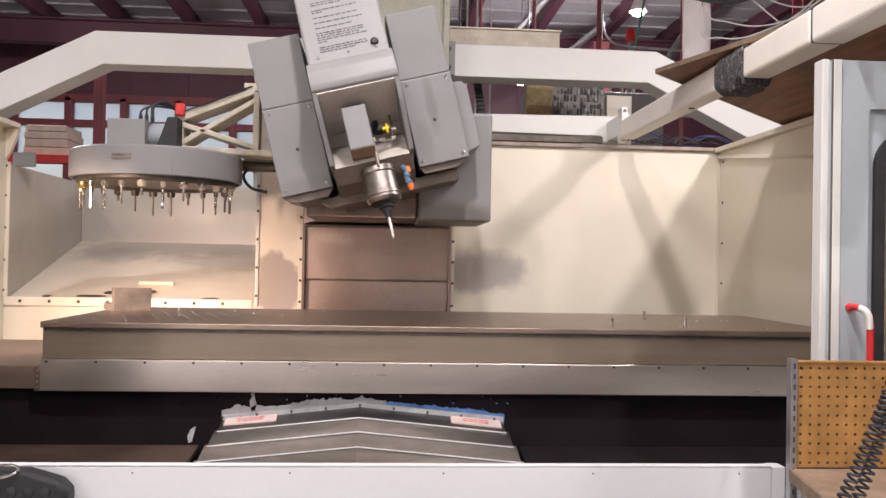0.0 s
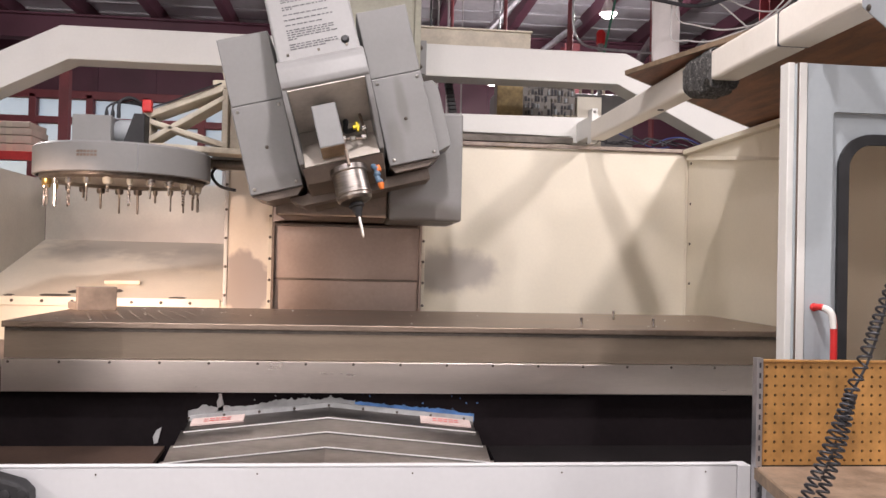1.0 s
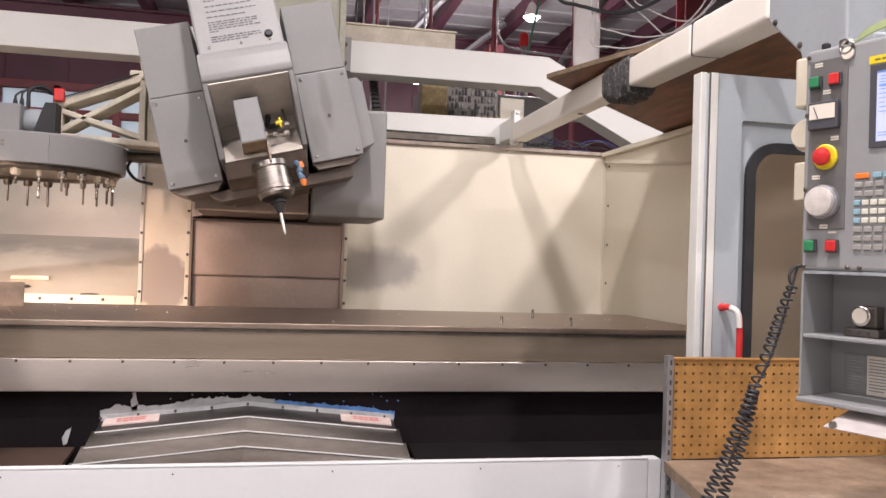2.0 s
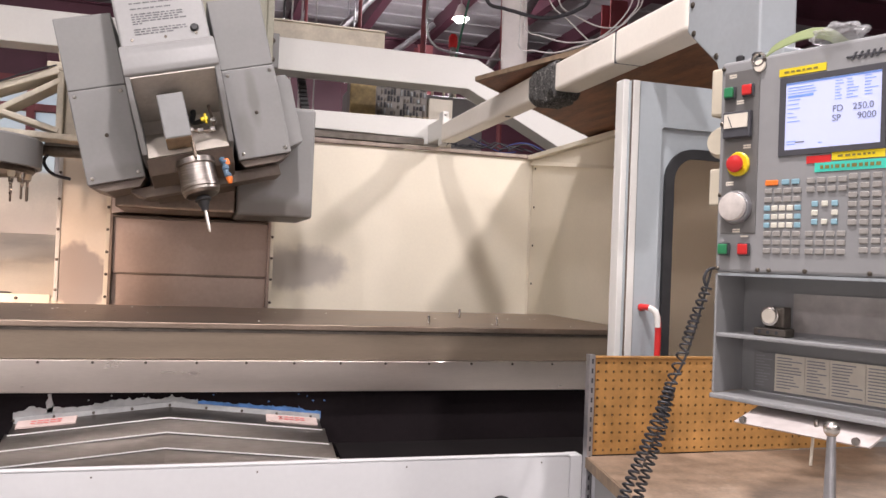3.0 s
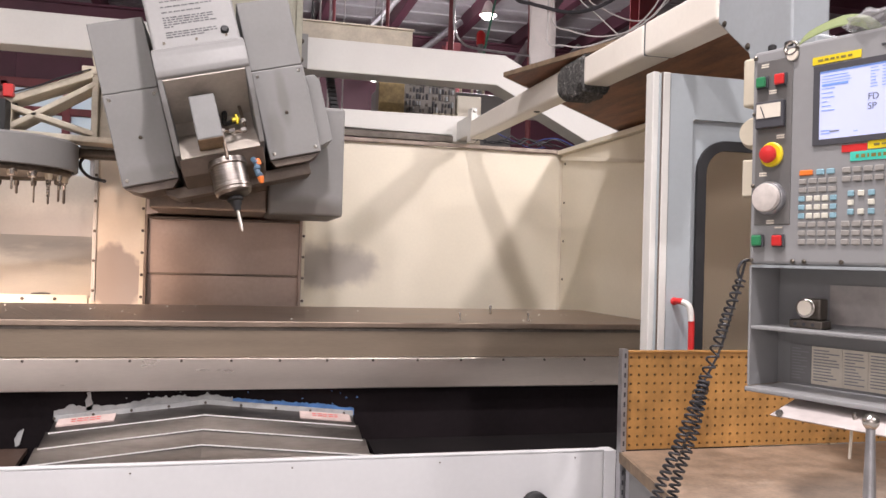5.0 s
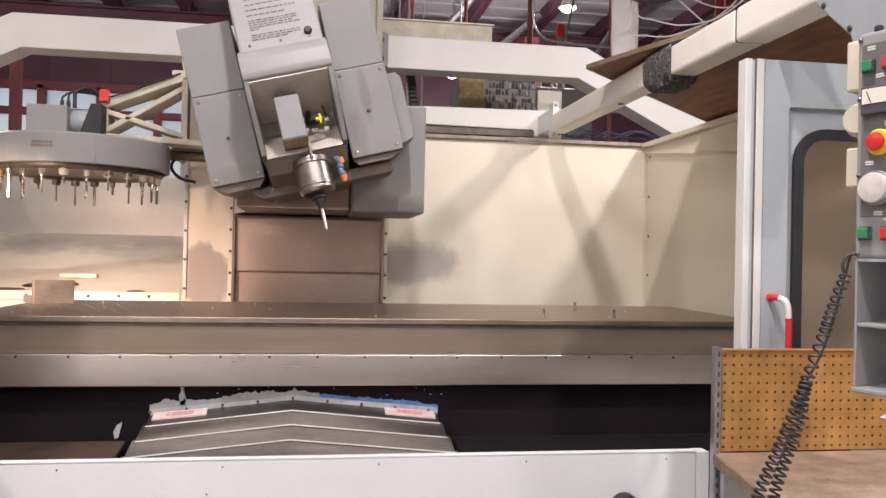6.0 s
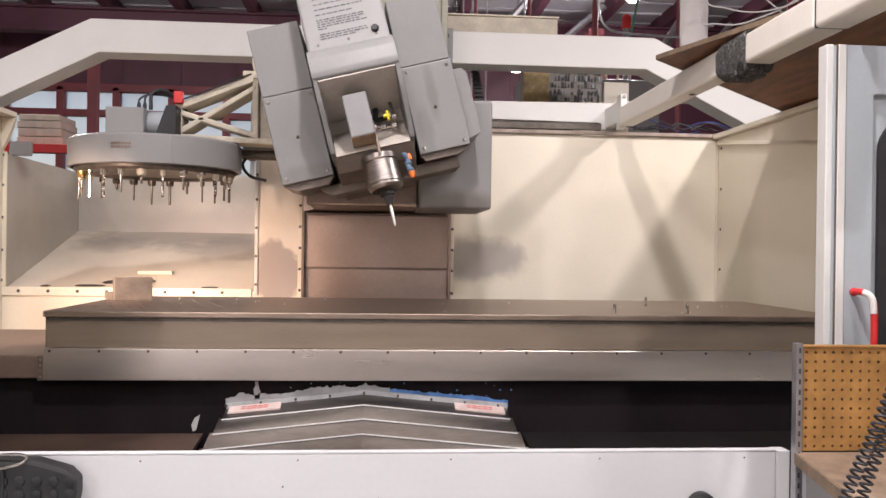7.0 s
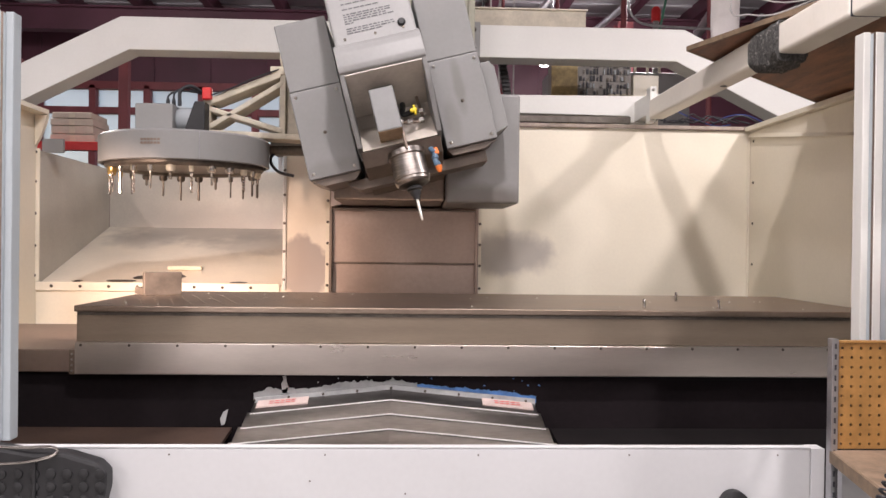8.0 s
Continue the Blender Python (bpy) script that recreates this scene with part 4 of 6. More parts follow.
part("left_bracket", prism([(-0.40, SZ + 0.0), (-0.31, SZ + 0.02), (-0.31, SZ + 0.17), (-0.40, SZ + 0.17)], "y", 4.52, 4.66), PLATE, car)
part("back_plate", box(-0.40, 0.40, 4.66, 4.685, SZ + 0.0, SZ + 0.7, 0.003), PLATE, car)

# ---- tilting spindle head ----
head = thing("spindle_head", (HX, HY, HZ), "grey tilted spindle head with a drill in the spindle", "spindle head", rot=(0, -14.0, 0))


def hp(name, bm, material, parent=head, label="", smooth=False):
    return part(name, bm, material, parent, label, True, smooth)


for side, x0, x1 in ((-1, -0.425, -0.198), (1, 0.198, 0.425)):
    up = hp("upper_cover", box(x0, x1, 0.012, 0.46, 0.398, 0.70, 0.004), GREY)
    low = hp("lower_cover", box(x0 - 0.002, x1 + 0.002, 0.0, 0.46, 0.0, 0.394, 0.006), GREY_DRIP)
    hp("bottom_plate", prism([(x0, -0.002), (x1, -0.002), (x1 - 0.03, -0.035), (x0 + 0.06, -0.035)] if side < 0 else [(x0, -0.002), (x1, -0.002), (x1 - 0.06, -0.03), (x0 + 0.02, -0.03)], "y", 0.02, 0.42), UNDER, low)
    for x, z in ((x0 + 0.022, 0.025), (x1 - 0.022, 0.025), (x0 + 0.022, 0.37), (x1 - 0.022, 0.37), ((x0 + x1) / 2, 0.195)):
        s = hp("screw", lathe([(0.008, 0), (0.008, 0.003), (0.004, 0.006)], (x, 0, z), "y", 10), SCREW_L if abs(z - 0.195) > 0.01 else SCREW, low)
hp("side_box", prism([(0.432, 0.03), (0.50, 0.05), (0.50, 0.33), (0.48, 0.36), (0.432, 0.36)], "y", 0.10, 0.5, 0.004), GREY)
NOD = Matrix.Translation((0, 0.2, 0.05)) @ Matrix.Rotation(radians(-13), 4, "X") @ Matrix.Translation((0, -0.2, -0.05))


def core(name, bm, material, parent=head, label="", smooth=False):
    """A piece of the core, which nods between the side covers."""
    bm.transform(NOD @ Matrix.Translation((0, -0.10, 0)))
    return part(name, bm, material, parent, label, True, smooth)


core("core_block", box(-0.175, 0.171, 0.15, 0.55, 0.02, 0.95, 0.01), GREY)
face = core("face_cover", box(-0.178, 0.174, -0.18, 0.15, 0.372, 1.05, 0.012, 3), FACE)
core("nose_cover", prism([(-0.174, 0.408), (-0.198, 0.385), (-0.210, 0.352), (-0.212, 0.292), (-0.204, 0.270), (-0.185, 0.262), (0.15, 0.262), (0.15, 0.408)], "x", -0.187, 0.183, 0.006), FACE, smooth=True)
for x0, x1 in ((-0.187, -0.166), (0.162, 0.183)):
    core("cheek", prism([(-0.205, 0.29), (0.15, 0.29), (0.15, 0.0), (-0.02, 0.0), (-0.16, 0.18)], "x", x0, x1, 0.004), GREY)
core("cavity_back", box(-0.165, 0.161, 0.105, 0.125, 0.10, 0.20), CAVITY)
core("cavity_roof", prism([(-0.195, 0.2615), (0.104, 0.195), (0.104, 0.19), (-0.195, 0.2565)], "x", -0.165, 0.161), CAVITY)
core("back_panel", prism([(0.10, 0.125), (0.104, 0.13), (0.0, -0.02), (-0.03, -0.02)], "x", -0.164, 0.160), CAVITY, label="bright oily sheet-metal panel")
core("gear_cover", box(-0.085, 0.02, -0.13, 0.12, 0.012, 0.205, 0.006), CORE_PALE, label="pale square motor cover")
# thin sheet that colours the underside of the motor cover tan
core("gear_cover_underside", box(-0.083, 0.018, -0.128, 0.118, 0.0105, 0.0118), TAN)
pipe = core("coolant_pipe", sweep(bow([(0.115, 0.09, 0.25), (0.115, 0.05, 0.20), (0.118, 0.02, 0.12), (0.11, 0.0, 0.07), (0.03, -0.03, 0.068), (0.018, -0.05, 0.06), (0.018, -0.06, -0.06)], 6), 0.007, 8), BROWN_STEEL, label="dull brass coolant pipe with a valve", smooth=True)
for p in ((0.115, 0.07, 0.225), (0.118, 0.02, 0.12), (0.11, 0.0, 0.072), (0.06, -0.018, 0.068), (0.02, -0.045, 0.066)):
    core("fitting", box(p[0] - 0.013, p[0] + 0.013, p[1] - 0.013, p[1] + 0.013, p[2] - 0.010, p[2] + 0.010, 0.004), CHROME, pipe)
core("valve_handle", box(0.07, 0.10, -0.04, -0.02, 0.105, 0.120, 0.004), YELLOW, pipe)
core("valve_handle", box(0.085, 0.095, -0.04, -0.02, 0.09, 0.135, 0.004), YELLOW, pipe)
core("air_hose", sweep(bow([(0.03, 0.12, 0.21), (0.05, 0.07, 0.19), (0.04, 0.06, 0.14), (0.09, 0.08, 0.15)], 8), 0.011, 8), RUBBER, pipe, smooth=True)
core("air_hose", sweep(bow([(0.012, 0.12, 0.23), (0.03, 0.05, 0.225), (0.06, 0.10, 0.23)], 8), 0.012, 8), RUBBER, pipe, smooth=True)
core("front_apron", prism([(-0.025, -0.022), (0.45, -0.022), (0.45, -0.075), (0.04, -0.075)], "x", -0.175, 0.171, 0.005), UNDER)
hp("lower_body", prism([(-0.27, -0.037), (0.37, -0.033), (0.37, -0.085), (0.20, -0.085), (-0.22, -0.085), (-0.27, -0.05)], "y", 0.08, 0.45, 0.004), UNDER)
sp = core("spindle_nose", lathe([(0.060, 0.022), (0.080, 0.020), (0.082, -0.004), (0.075, -0.009), (0.076, -0.090), (0.079, -0.093), (0.079, -0.104), (0.075, -0.107), (0.075, -0.118), (0.066, -0.13), (0.035, -0.138)], (0.012, 0.03, -0.065), seg=40), SPINDLE, label="dull turned-steel spindle nose", smooth=True)
core("tool_holder", lathe([(0.031, -0.165), (0.033, -0.170), (0.033, -0.177), (0.026, -0.180), (0.026, -0.185), (0.033, -0.188), (0.033, -0.197), (0.024, -0.201), (0.022, -0.215), (0.016, -0.225), (0.014, -0.24)], (0.012, 0.03, -0.022), seg=28), RUBBER, sp, "blackened tool holder", smooth=True)
core("drill", lathe([(0.006, -0.237), (0.006, -0.31), (0.0055, -0.325), (0.002, -0.334)], (0.012, 0.03, -0.022), seg=16), TOOL_SHANK, sp, "bright round tool shank", smooth=True)
noz = core("coolant_nozzle", sweep(bow([(0.115, 0.03, -0.045), (0.13, 0.0, -0.085), (0.125, -0.01, -0.125), (0.135, -0.01, -0.155)], 6), 0.012, 10), BLUE_P, label="jointed blue and orange coolant nozzle", smooth=True)
for p in ((0.13, -0.002, -0.08), (0.127, -0.01, -0.11), (0.13, -0.01, -0.14)):
    core("joint", lathe([(0.010, -0.009), (0.0155, -0.004), (0.0155, 0.004), (0.010, 0.009)], p, seg=12), BLUE_P, noz, smooth=True)
core("tip", lathe([(0.014, 0.0), (0.013, -0.012), (0.007, -0.028)], (0.133, -0.01, -0.15), seg=12), ORANGE, noz, smooth=True)
core("tip", lathe([(0.012, 0.0), (0.013, 0.012), (0.009, 0.028)], (0.137, -0.004, -0.095), seg=12), ORANGE, noz, smooth=True)
# face plate: badge, worn instruction lines, push button
FY = -0.18
badge = core("badge", box(-0.10, 0.10, FY - 0.0025, FY - 0.0005, 0.715, 0.85), RED, face, "red badge with plain white strokes")
for x0, z0, x1, z1 in ((-0.09, 0.765, 0.09, 0.771), (-0.06, 0.755, -0.05, 0.79), (-0.03, 0.757, -0.02, 0.79), (0.005, 0.757, 0.018, 0.79), (0.045, 0.757, 0.06, 0.79), (-0.05, 0.82, 0.0, 0.845), (0.02, 0.82, 0.05, 0.86)):
    core("stroke", prism([(x0, z0 - 0.03), (x1, z0 - 0.03), (x1 + 0.008, z1 - 0.03), (x0 + 0.008, z1 - 0.03)], "y", FY - 0.004, FY - 0.0027), WHITE, badge)
rnd = random.Random(11)
z = 0.68
for group in ((0.20, 0.12), (0.19, 0.04), (0.18,), (0.20,), (0.15,), (0.205, 0.20, 0.17, 0.205, 0.03), (0.19, 0.205, 0.15)):
    for w in group:
        x = -0.115
        while x < -0.115 + w:
            l = rnd.uniform(0.008, 0.028)
            core("print_bar", box(x, x + l, FY - 0.0015, FY - 0.0003, z - 0.005, z), FACE_INK, face)
            x += l + 0.005
        z -= 0.0105
    z -= 0.014
core("push_button", lathe([(0.017, 0), (0.017, 0.008), (0.012, 0.014)], (0.118, FY, 0.447), "y", 18), RUBBER, face, smooth=True)
for x in (-0.13, 0.0, 0.12):
    core("screw", lathe([(0.006, 0), (0.006, 0.004)], (x, FY, 0.424), "y", 10), SCREW, face)

chainc = thing("cable_chain", (0.66, 5.55, 2.36), "black articulated cable chain hanging behind the white frame", "cable chain")
for k in range(16):
    x, z = 0.63 + 0.07 * (k / 15), 2.78 - 0.42 * (k / 15)
    part("link", box(x - 0.026, x + 0.026, 5.52, 5.59, z - 0.012, z + 0.012, 0.004), RUBBER, chainc)


# ---- tool carousel and its arm ----
CX, CY, CZ0, CZ1, CR = -1.07, 4.10, 1.815, 1.95, 0.40
carou = thing("tool_carousel", (CX, CY, CZ0), "round grey tool carousel hung with cutting tools", "tool carousel")
drum = part("drum", lathe([(0.05, CZ1 - 0.004), (CR - 0.012, CZ1), (CR, CZ1 - 0.01), (CR, CZ0 + 0.004), (CR - 0.004, CZ0), (CR - 0.016, CZ0), (CR - 0.016, CZ0 + 0.035), (0.05, CZ0 + 0.035)], (CX, CY, 0), seg=96), GREY, carou, smooth=True)
part("rim_seam", box(CX + 0.155, CX + 0.158, CY - CR + 0.026, CY - CR + 0.034, CZ0 + 0.004, CZ1 - 0.008), INK_G, drum)
for r in range(2):
    for k in range(6):
        a = radians(-103 + 2.2 * k)
        bm = box(-0.006, 0.006, -0.001, 0.001, -0.005, 0.005)
        bm.transform(Matrix.Translation((CX + (CR + 0.0005) * math.cos(a), CY + (CR + 0.0005) * math.sin(a), CZ1 - 0.05 - 0.016 * r)) @ Matrix.Rotation(a + math.pi / 2, 4, "Z"))
        part("print_bar", bm, BROWN_STEEL, drum)
part("pocket_plate", lathe([(0.06, CZ0 + 0.034), (CR - 0.02, CZ0 + 0.034), (CR - 0.03, CZ0 + 0.015), (0.28, CZ0 + 0.012), (0.25, CZ0 + 0.026), (0.06, CZ0 + 0.026)], (CX, CY, 0), seg=64), BROWN_STEEL, carou, smooth=True)
part("pocket_ring", lathe([(0.30, CZ0 + 0.01), (0.372, CZ0 + 0.01), (0.372, CZ0 - 0.012), (0.362, CZ0 - 0.024), (0.315, CZ0 - 0.024), (0.30, CZ0 - 0.01)], (CX, CY, 0), seg=64), DARK_STEEL, carou, smooth=True)
tr = random.Random(21)
for k in range(24):
    a = 2 * math.pi * k / 24 + 0.07
    x, y = CX + 0.345 * math.cos(a), CY + 0.345 * math.sin(a)
    front = math.sin(a) < 0.25
    length = tr.choice((0.03, 0.04, 0.08, 0.10, 0.06)) if not (math.cos(a) > 0.2 and not front) else tr.uniform(0.06, 0.10)
    fat = tr.choice((0.012, 0.016, 0.021))
    kind = tr.choice((CHROME, CHROME, BEIGE)) if front else DARK_STEEL
    if front and math.cos(a) < -0.75:
        kind = BRASS
    tool = part("cutting_tool", lathe([(0.024, 0.02), (0.026, 0.012), (0.026, 0.004), (0.02, 0.0), (fat, -0.006), (fat, -0.03), (fat * 0.75, -0.038)], (x, y, CZ0 - 0.012), seg=14), kind, carou, smooth=True)
    rr = tr.uniform(0.004, 0.007)
    if front and tr.random() < 0.6:
        bm = bmesh.new()
        for s in (0, math.pi):
            pts = [(x + rr * 0.55 * math.cos(s + 0.9 * i), y + rr * 0.55 * math.sin(s + 0.9 * i), CZ0 - 0.045 - length * i / 22) for i in range(23)]
            sweep(pts, rr * 0.62, 5, bm)
        part("drill_bit", bm, CHROME, tool, smooth=True)
    else:
        part("shank", lathe([(rr, -0.045), (rr, -0.045 - length), (rr * 0.4, -0.05 - length)], (x, y, CZ0), seg=10), DARK_STEEL if not front else CHROME, tool, smooth=True)
drive = thing("carousel_drive", (-1.17, 4.15, CZ1), "grey gear motor housing on top of the carousel", "gear motor")
part("housing", box(-1.30, -1.12, 4.04, 4.26, CZ1, 2.115, 0.006), GREY, drive)
part("motor", lathe([(0.055, 0.0), (0.06, 0.01), (0.06, 0.1), (0.05, 0.115)], (-1.12, 4.14, 2.05), "x", 24), GREY_D, drive, smooth=True)
part("bracket", prism([(-1.08, CZ1 + 0.002), (-0.97, CZ1 + 0.002), (-0.97, 2.13), (-1.02, 2.13)], "y", 4.05, 4.2, 0.004), RUBBER, drive)
for k in range(3):
    x = -1.16 + 0.028 * k
    part("cable_gland", lathe([(0.01, 2.113), (0.01, 2.135), (0.006, 2.15)], (x, 4.10, 0), seg=10), CABLE_B, drive)
    part("cable", sweep(bow([(x, 4.10, 2.14), (x + 0.005, 4.10, 2.165 + 0.012 * k), (x + 0.05, 4.12, 2.19 + 0.012 * k), (-1.0, 4.16, 2.18), (-0.95, 4.2, 2.11)], 8), 0.005 + 0.004 * (k == 2), 8), CABLE_B, drive, smooth=True)
part("connector", box(-1.0, -0.955, 4.11, 4.15, 2.15, 2.21, 0.006), RED, drive)

arm = thing("tool_changer_lattice", (-0.72, 4.2, CZ1), "cream cast lattice arm that carries the carousel", "machine arm")
AY0, AY1 = 4.14, 4.30


def strut(name, p, q, w):
    (x0, z0), (x1, z1) = p, q
    l = math.hypot(x1 - x0, z1 - z0)
    bm = box(-l / 2, l / 2, AY0, AY1, -w / 2, w / 2, 0.006)
    bm.transform(Matrix.Translation(((x0 + x1) / 2, 0, (z0 + z1) / 2)) @ Matrix.Rotation(-math.atan2(z1 - z0, x1 - x0), 4, "Y"))
    return part(name, bm, CASTING, arm)


strut("top_chord", (-0.995, 2.135), (-0.62, 2.29), 0.034)
strut("bottom_chord", (-1.0, 1.992), (-0.42, 1.972), 0.030)
strut("brace", (-0.97, 2.02), (-0.61, 2.245), 0.026)
strut("brace", (-0.97, 2.11), (-0.61, 2.005), 0.026)
part("end_web", box(-0.998, -0.965, AY0 + 0.003, AY1 - 0.003, 1.98, 2.15, 0.005), CASTING, arm)
part("inner_web", box(-0.625, -0.595, AY0 + 0.003, AY1 - 0.003, 1.98, 2.285, 0.005), CASTING, arm)
part("root_plate", box(-0.594, -0.40, AY0 + 0.04, AY1, 1.985, 2.30, 0.006), CASTING, arm)
part("top_cap", box(-0.63, -0.40, AY0, AY1, 2.286, 2.305, 0.005), CASTING, arm)
part("valve_block", box(-0.52, -0.46, AY0 - 0.02, AY0 + 0.039, 2.07, 2.17, 0.006), DARK_STEEL, arm)
part("sensor", box(-0.68, -0.58, AY0 + 0.04, AY0 + 0.12, 2.306, 2.335, 0.006), BEIGE, arm)
part("air_line", sweep(bow([(-0.62, 4.2, 2.33), (-0.63, 4.2, 2.40), (-0.60, 4.3, 2.46), (-0.58, 4.9, 2.62)], 8), 0.006, 6), BEIGE, arm, smooth=True)
part("grease_line", sweep(bow([(-0.63, 4.14, 2.31), (-0.75, 4.12, 2.26), (-0.85, 4.13, 2.215), (-0.97, 4.13, 2.17)], 6), 0.004, 6), CABLE_B, arm, smooth=True)
piston = thing("carousel_cylinder", (-0.62, 4.35, 1.9), "air cylinder with a hose under the carousel arm", "air cylinder")
part("barrel", lathe([(0.03, -0.16), (0.03, 0.16)], (-0.55, 4.36, 1.935), "x", 18), DARK_STEEL, piston, smooth=True)
part("hose", sweep(bow([(-0.66, 4.36, 1.94), (-0.70, 4.34, 1.88), (-0.66, 4.34, 1.82), (-0.58, 4.36, 1.80)], 8), 0.008, 8), CABLE_B, piston, smooth=True)
part("mount", box(-0.70, -0.42, 4.33, 4.40, 1.955, 1.98, 0.004), GREY, piston)
rack_gear = thing("wall_services", (-0.72, 6.3, 2.0), "pale pipes and valves behind the carousel arm", "pipework")
for k in range(5):
    x = -0.95 + 0.09 * k
    part("pipe", sweep([(x, 6.3, 1.2), (x, 6.3, 2.55 + 0.06 * (k % 2))], 0.016 + 0.008 * (k % 2), 8), GALV if k % 2 else CABLE_W, rack_gear, smooth=True)
    part("valve", box(x - 0.03, x + 0.03, 6.26, 6.34, 2.1 + 0.05 * k, 2.16 + 0.05 * k, 0.008), DARK_STEEL, rack_gear)
part("base", box(-1.05, -0.5, 6.2, 6.4, 0, 1.2, 0.01), GREY_D, rack_gear)

# ---- control pendant ----
PZ = 1.19
pend = thing("control_pendant", (1.165, 1.58, PZ), "grey machine control with a lit display and open shelves", "machine control", rot=(0, 0, -68.4))
PW = 0.50


def cp(name, bm, material, parent=pend, label="", smooth=False):
    bm.transform(Matrix.Translation((0, 0, -PZ)))
    return part(name, bm, material, parent, label, True, smooth)


hous = cp("housing", box(-0.012, PW, 0.0, 0.16, 1.466, 1.94, 0.008, 3), PEND)
side = cp("switch_panel", box(0.0, 0.086, -0.003, 0.001, 1.553, 1.915, 0.002), SWITCH)
for u, z, m in ((0.017, 1.867, GREEN), (0.061, 1.868, RED), (0.014, 1.518, GREEN), (0.063, 1.518, RED)):
    b0 = cp("button_bezel", box(u - 0.014, u + 0.014, -0.009, -0.0035, z - 0.014, z + 0.014, 0.002), INK, side)
    cp("push_button", box(u - 0.0115, u + 0.0115, -0.016, -0.0095, z - 0.0115, z + 0.0115, 0.003), m, b0)
met = cp("load_meter", box(0.006, 0.073, -0.016, -0.0035, 1.764, 1.823, 0.003), INK, side)
cp("meter_dial", box(0.011, 0.068, -0.018, -0.0165, 1.786, 1.817), PAPER, met)
cp("needle", prism([(0.03, 1.787), (0.032, 1.787), (0.022, 1.812), (0.020, 1.812)], "y", -0.019, -0.0182), INK, met)
es = cp("emergency_stop", lathe([(0.027, 0), (0.027, 0.004), (0.0245, 0.006)], (0.042, -0.0035, 1.706), "y", 28), YELLOW, side, smooth=True)
cp("mushroom", lathe([(0.012, 0.0), (0.012, 0.004), (0.018, 0.007), (0.0195, 0.012), (0.0175, 0.017), (0.009, 0.020)], (0.042, -0.008, 1.706), "y", 28), RED, es, smooth=True)
jog = cp("jog_dial", lathe([(0.037, 0), (0.037, 0.006), (0.035, 0.012), (0.034, 0.013)], (0.040, -0.0035, 1.611), "y", 36), GALV, side, smooth=True)
cp("knob", lathe([(0.031, 0), (0.0315, 0.006), (0.030, 0.010), (0.024, 0.0115)], (0.040, -0.0165, 1.611), "y", 30), KNOB, jog, smooth=True)
for k in range(11):
    z = (1.9, 1.845, 1.74, 1.66, 1.56, 1.545, 1.905, 1.84, 1.745, 1.665, 1.555)[k]
    cp("print_bar", box(0.012 + 0.02 * (k % 3), 0.03 + 0.02 * (k % 3), -0.0037, -0.0031, z, z + 0.0035), PAPER, side)
for u, z in ((-0.004, 1.925), (-0.004, 1.80), (-0.004, 1.64), (-0.004, 1.475), (0.094, 1.474), (0.12, 1.474), (0.20, 1.474), (0.33, 1.474), (0.094, 1.93)):
    cp("screw", lathe([(0.0048, 0), (0.0048, 0.003), (0.002, 0.005)], (u, -0.0002, z), "y", 10), SCREW, hous)
for u in (0.022, 0.062):
    cp("clamp_knob", lathe([(0.006, 1.941), (0.009, 1.943), (0.0095, 1.952), (0.006, 1.955)], (u, 0.02, 0), seg=14), RUBBER, hous, "black clamp knob", smooth=True)
# display
bez = cp("display_bezel", ring([(0.134, 1.716), (0.352, 1.716), (0.352, 1.882), (0.134, 1.882)], [(0.147, 1.728), (0.343, 1.728), (0.343, 1.870), (0.147, 1.870)], -0.004, 0.0), INK, hous, "black display bezel")
disp = cp("display", box(0.1472, 0.3428, -0.002, -0.0003, 1.7282, 1.8698), SCREEN, hous, "lit pale-blue display with machine readouts")


def on_face(u, z, y=-0.0026):
    return Matrix.Translation((u, y, z - PZ)) @ Matrix.Rotation(radians(90), 4, "X")


for text, u, z in (("FD", 0.247, 1.798), ("250.0", 0.288, 1.798), ("SP", 0.247, 1.779), ("9000", 0.297, 1.779)):
    lettering(text, 0.0185, SCREEN_INK, disp, on_face(u, z))
sr = random.Random(5)
for rows, u0, w, z0, step in ((3, 0.152, 0.07, 1.858, 0.006), (6, 0.152, 0.028, 1.832, 0.009), (7, 0.252, 0.018, 1.860, 0.0062), (7, 0.275, 0.025, 1.860, 0.0062), (7, 0.31, 0.028, 1.862, 0.0062), (2, 0.152, 0.02, 1.745, 0.006), (1, 0.22, 0.014, 1.738, 0.006)):
    for r in range(rows):
        cp("print_bar", box(u0, u0 + w * sr.uniform(0.4, 1), -0.0027, -0.0021, z0 - step * r, z0 - step * r + 0.0014), SCREEN_BLUE, disp)
cp("print_bar", box(0.152, 0.207, -0.0027, -0.0021, 1.8375, 1.8425), SCREEN_BLUE, disp)
cp("print_bar", box(0.17, 0.19, -0.0027, -0.0021, 1.7415, 1.7445), SCREEN_INK, disp)
cp("print_bar", box(0.148, 0.342, -0.0027, -0.0021, 1.8655, 1.8690), SCREEN_BLUE, disp)
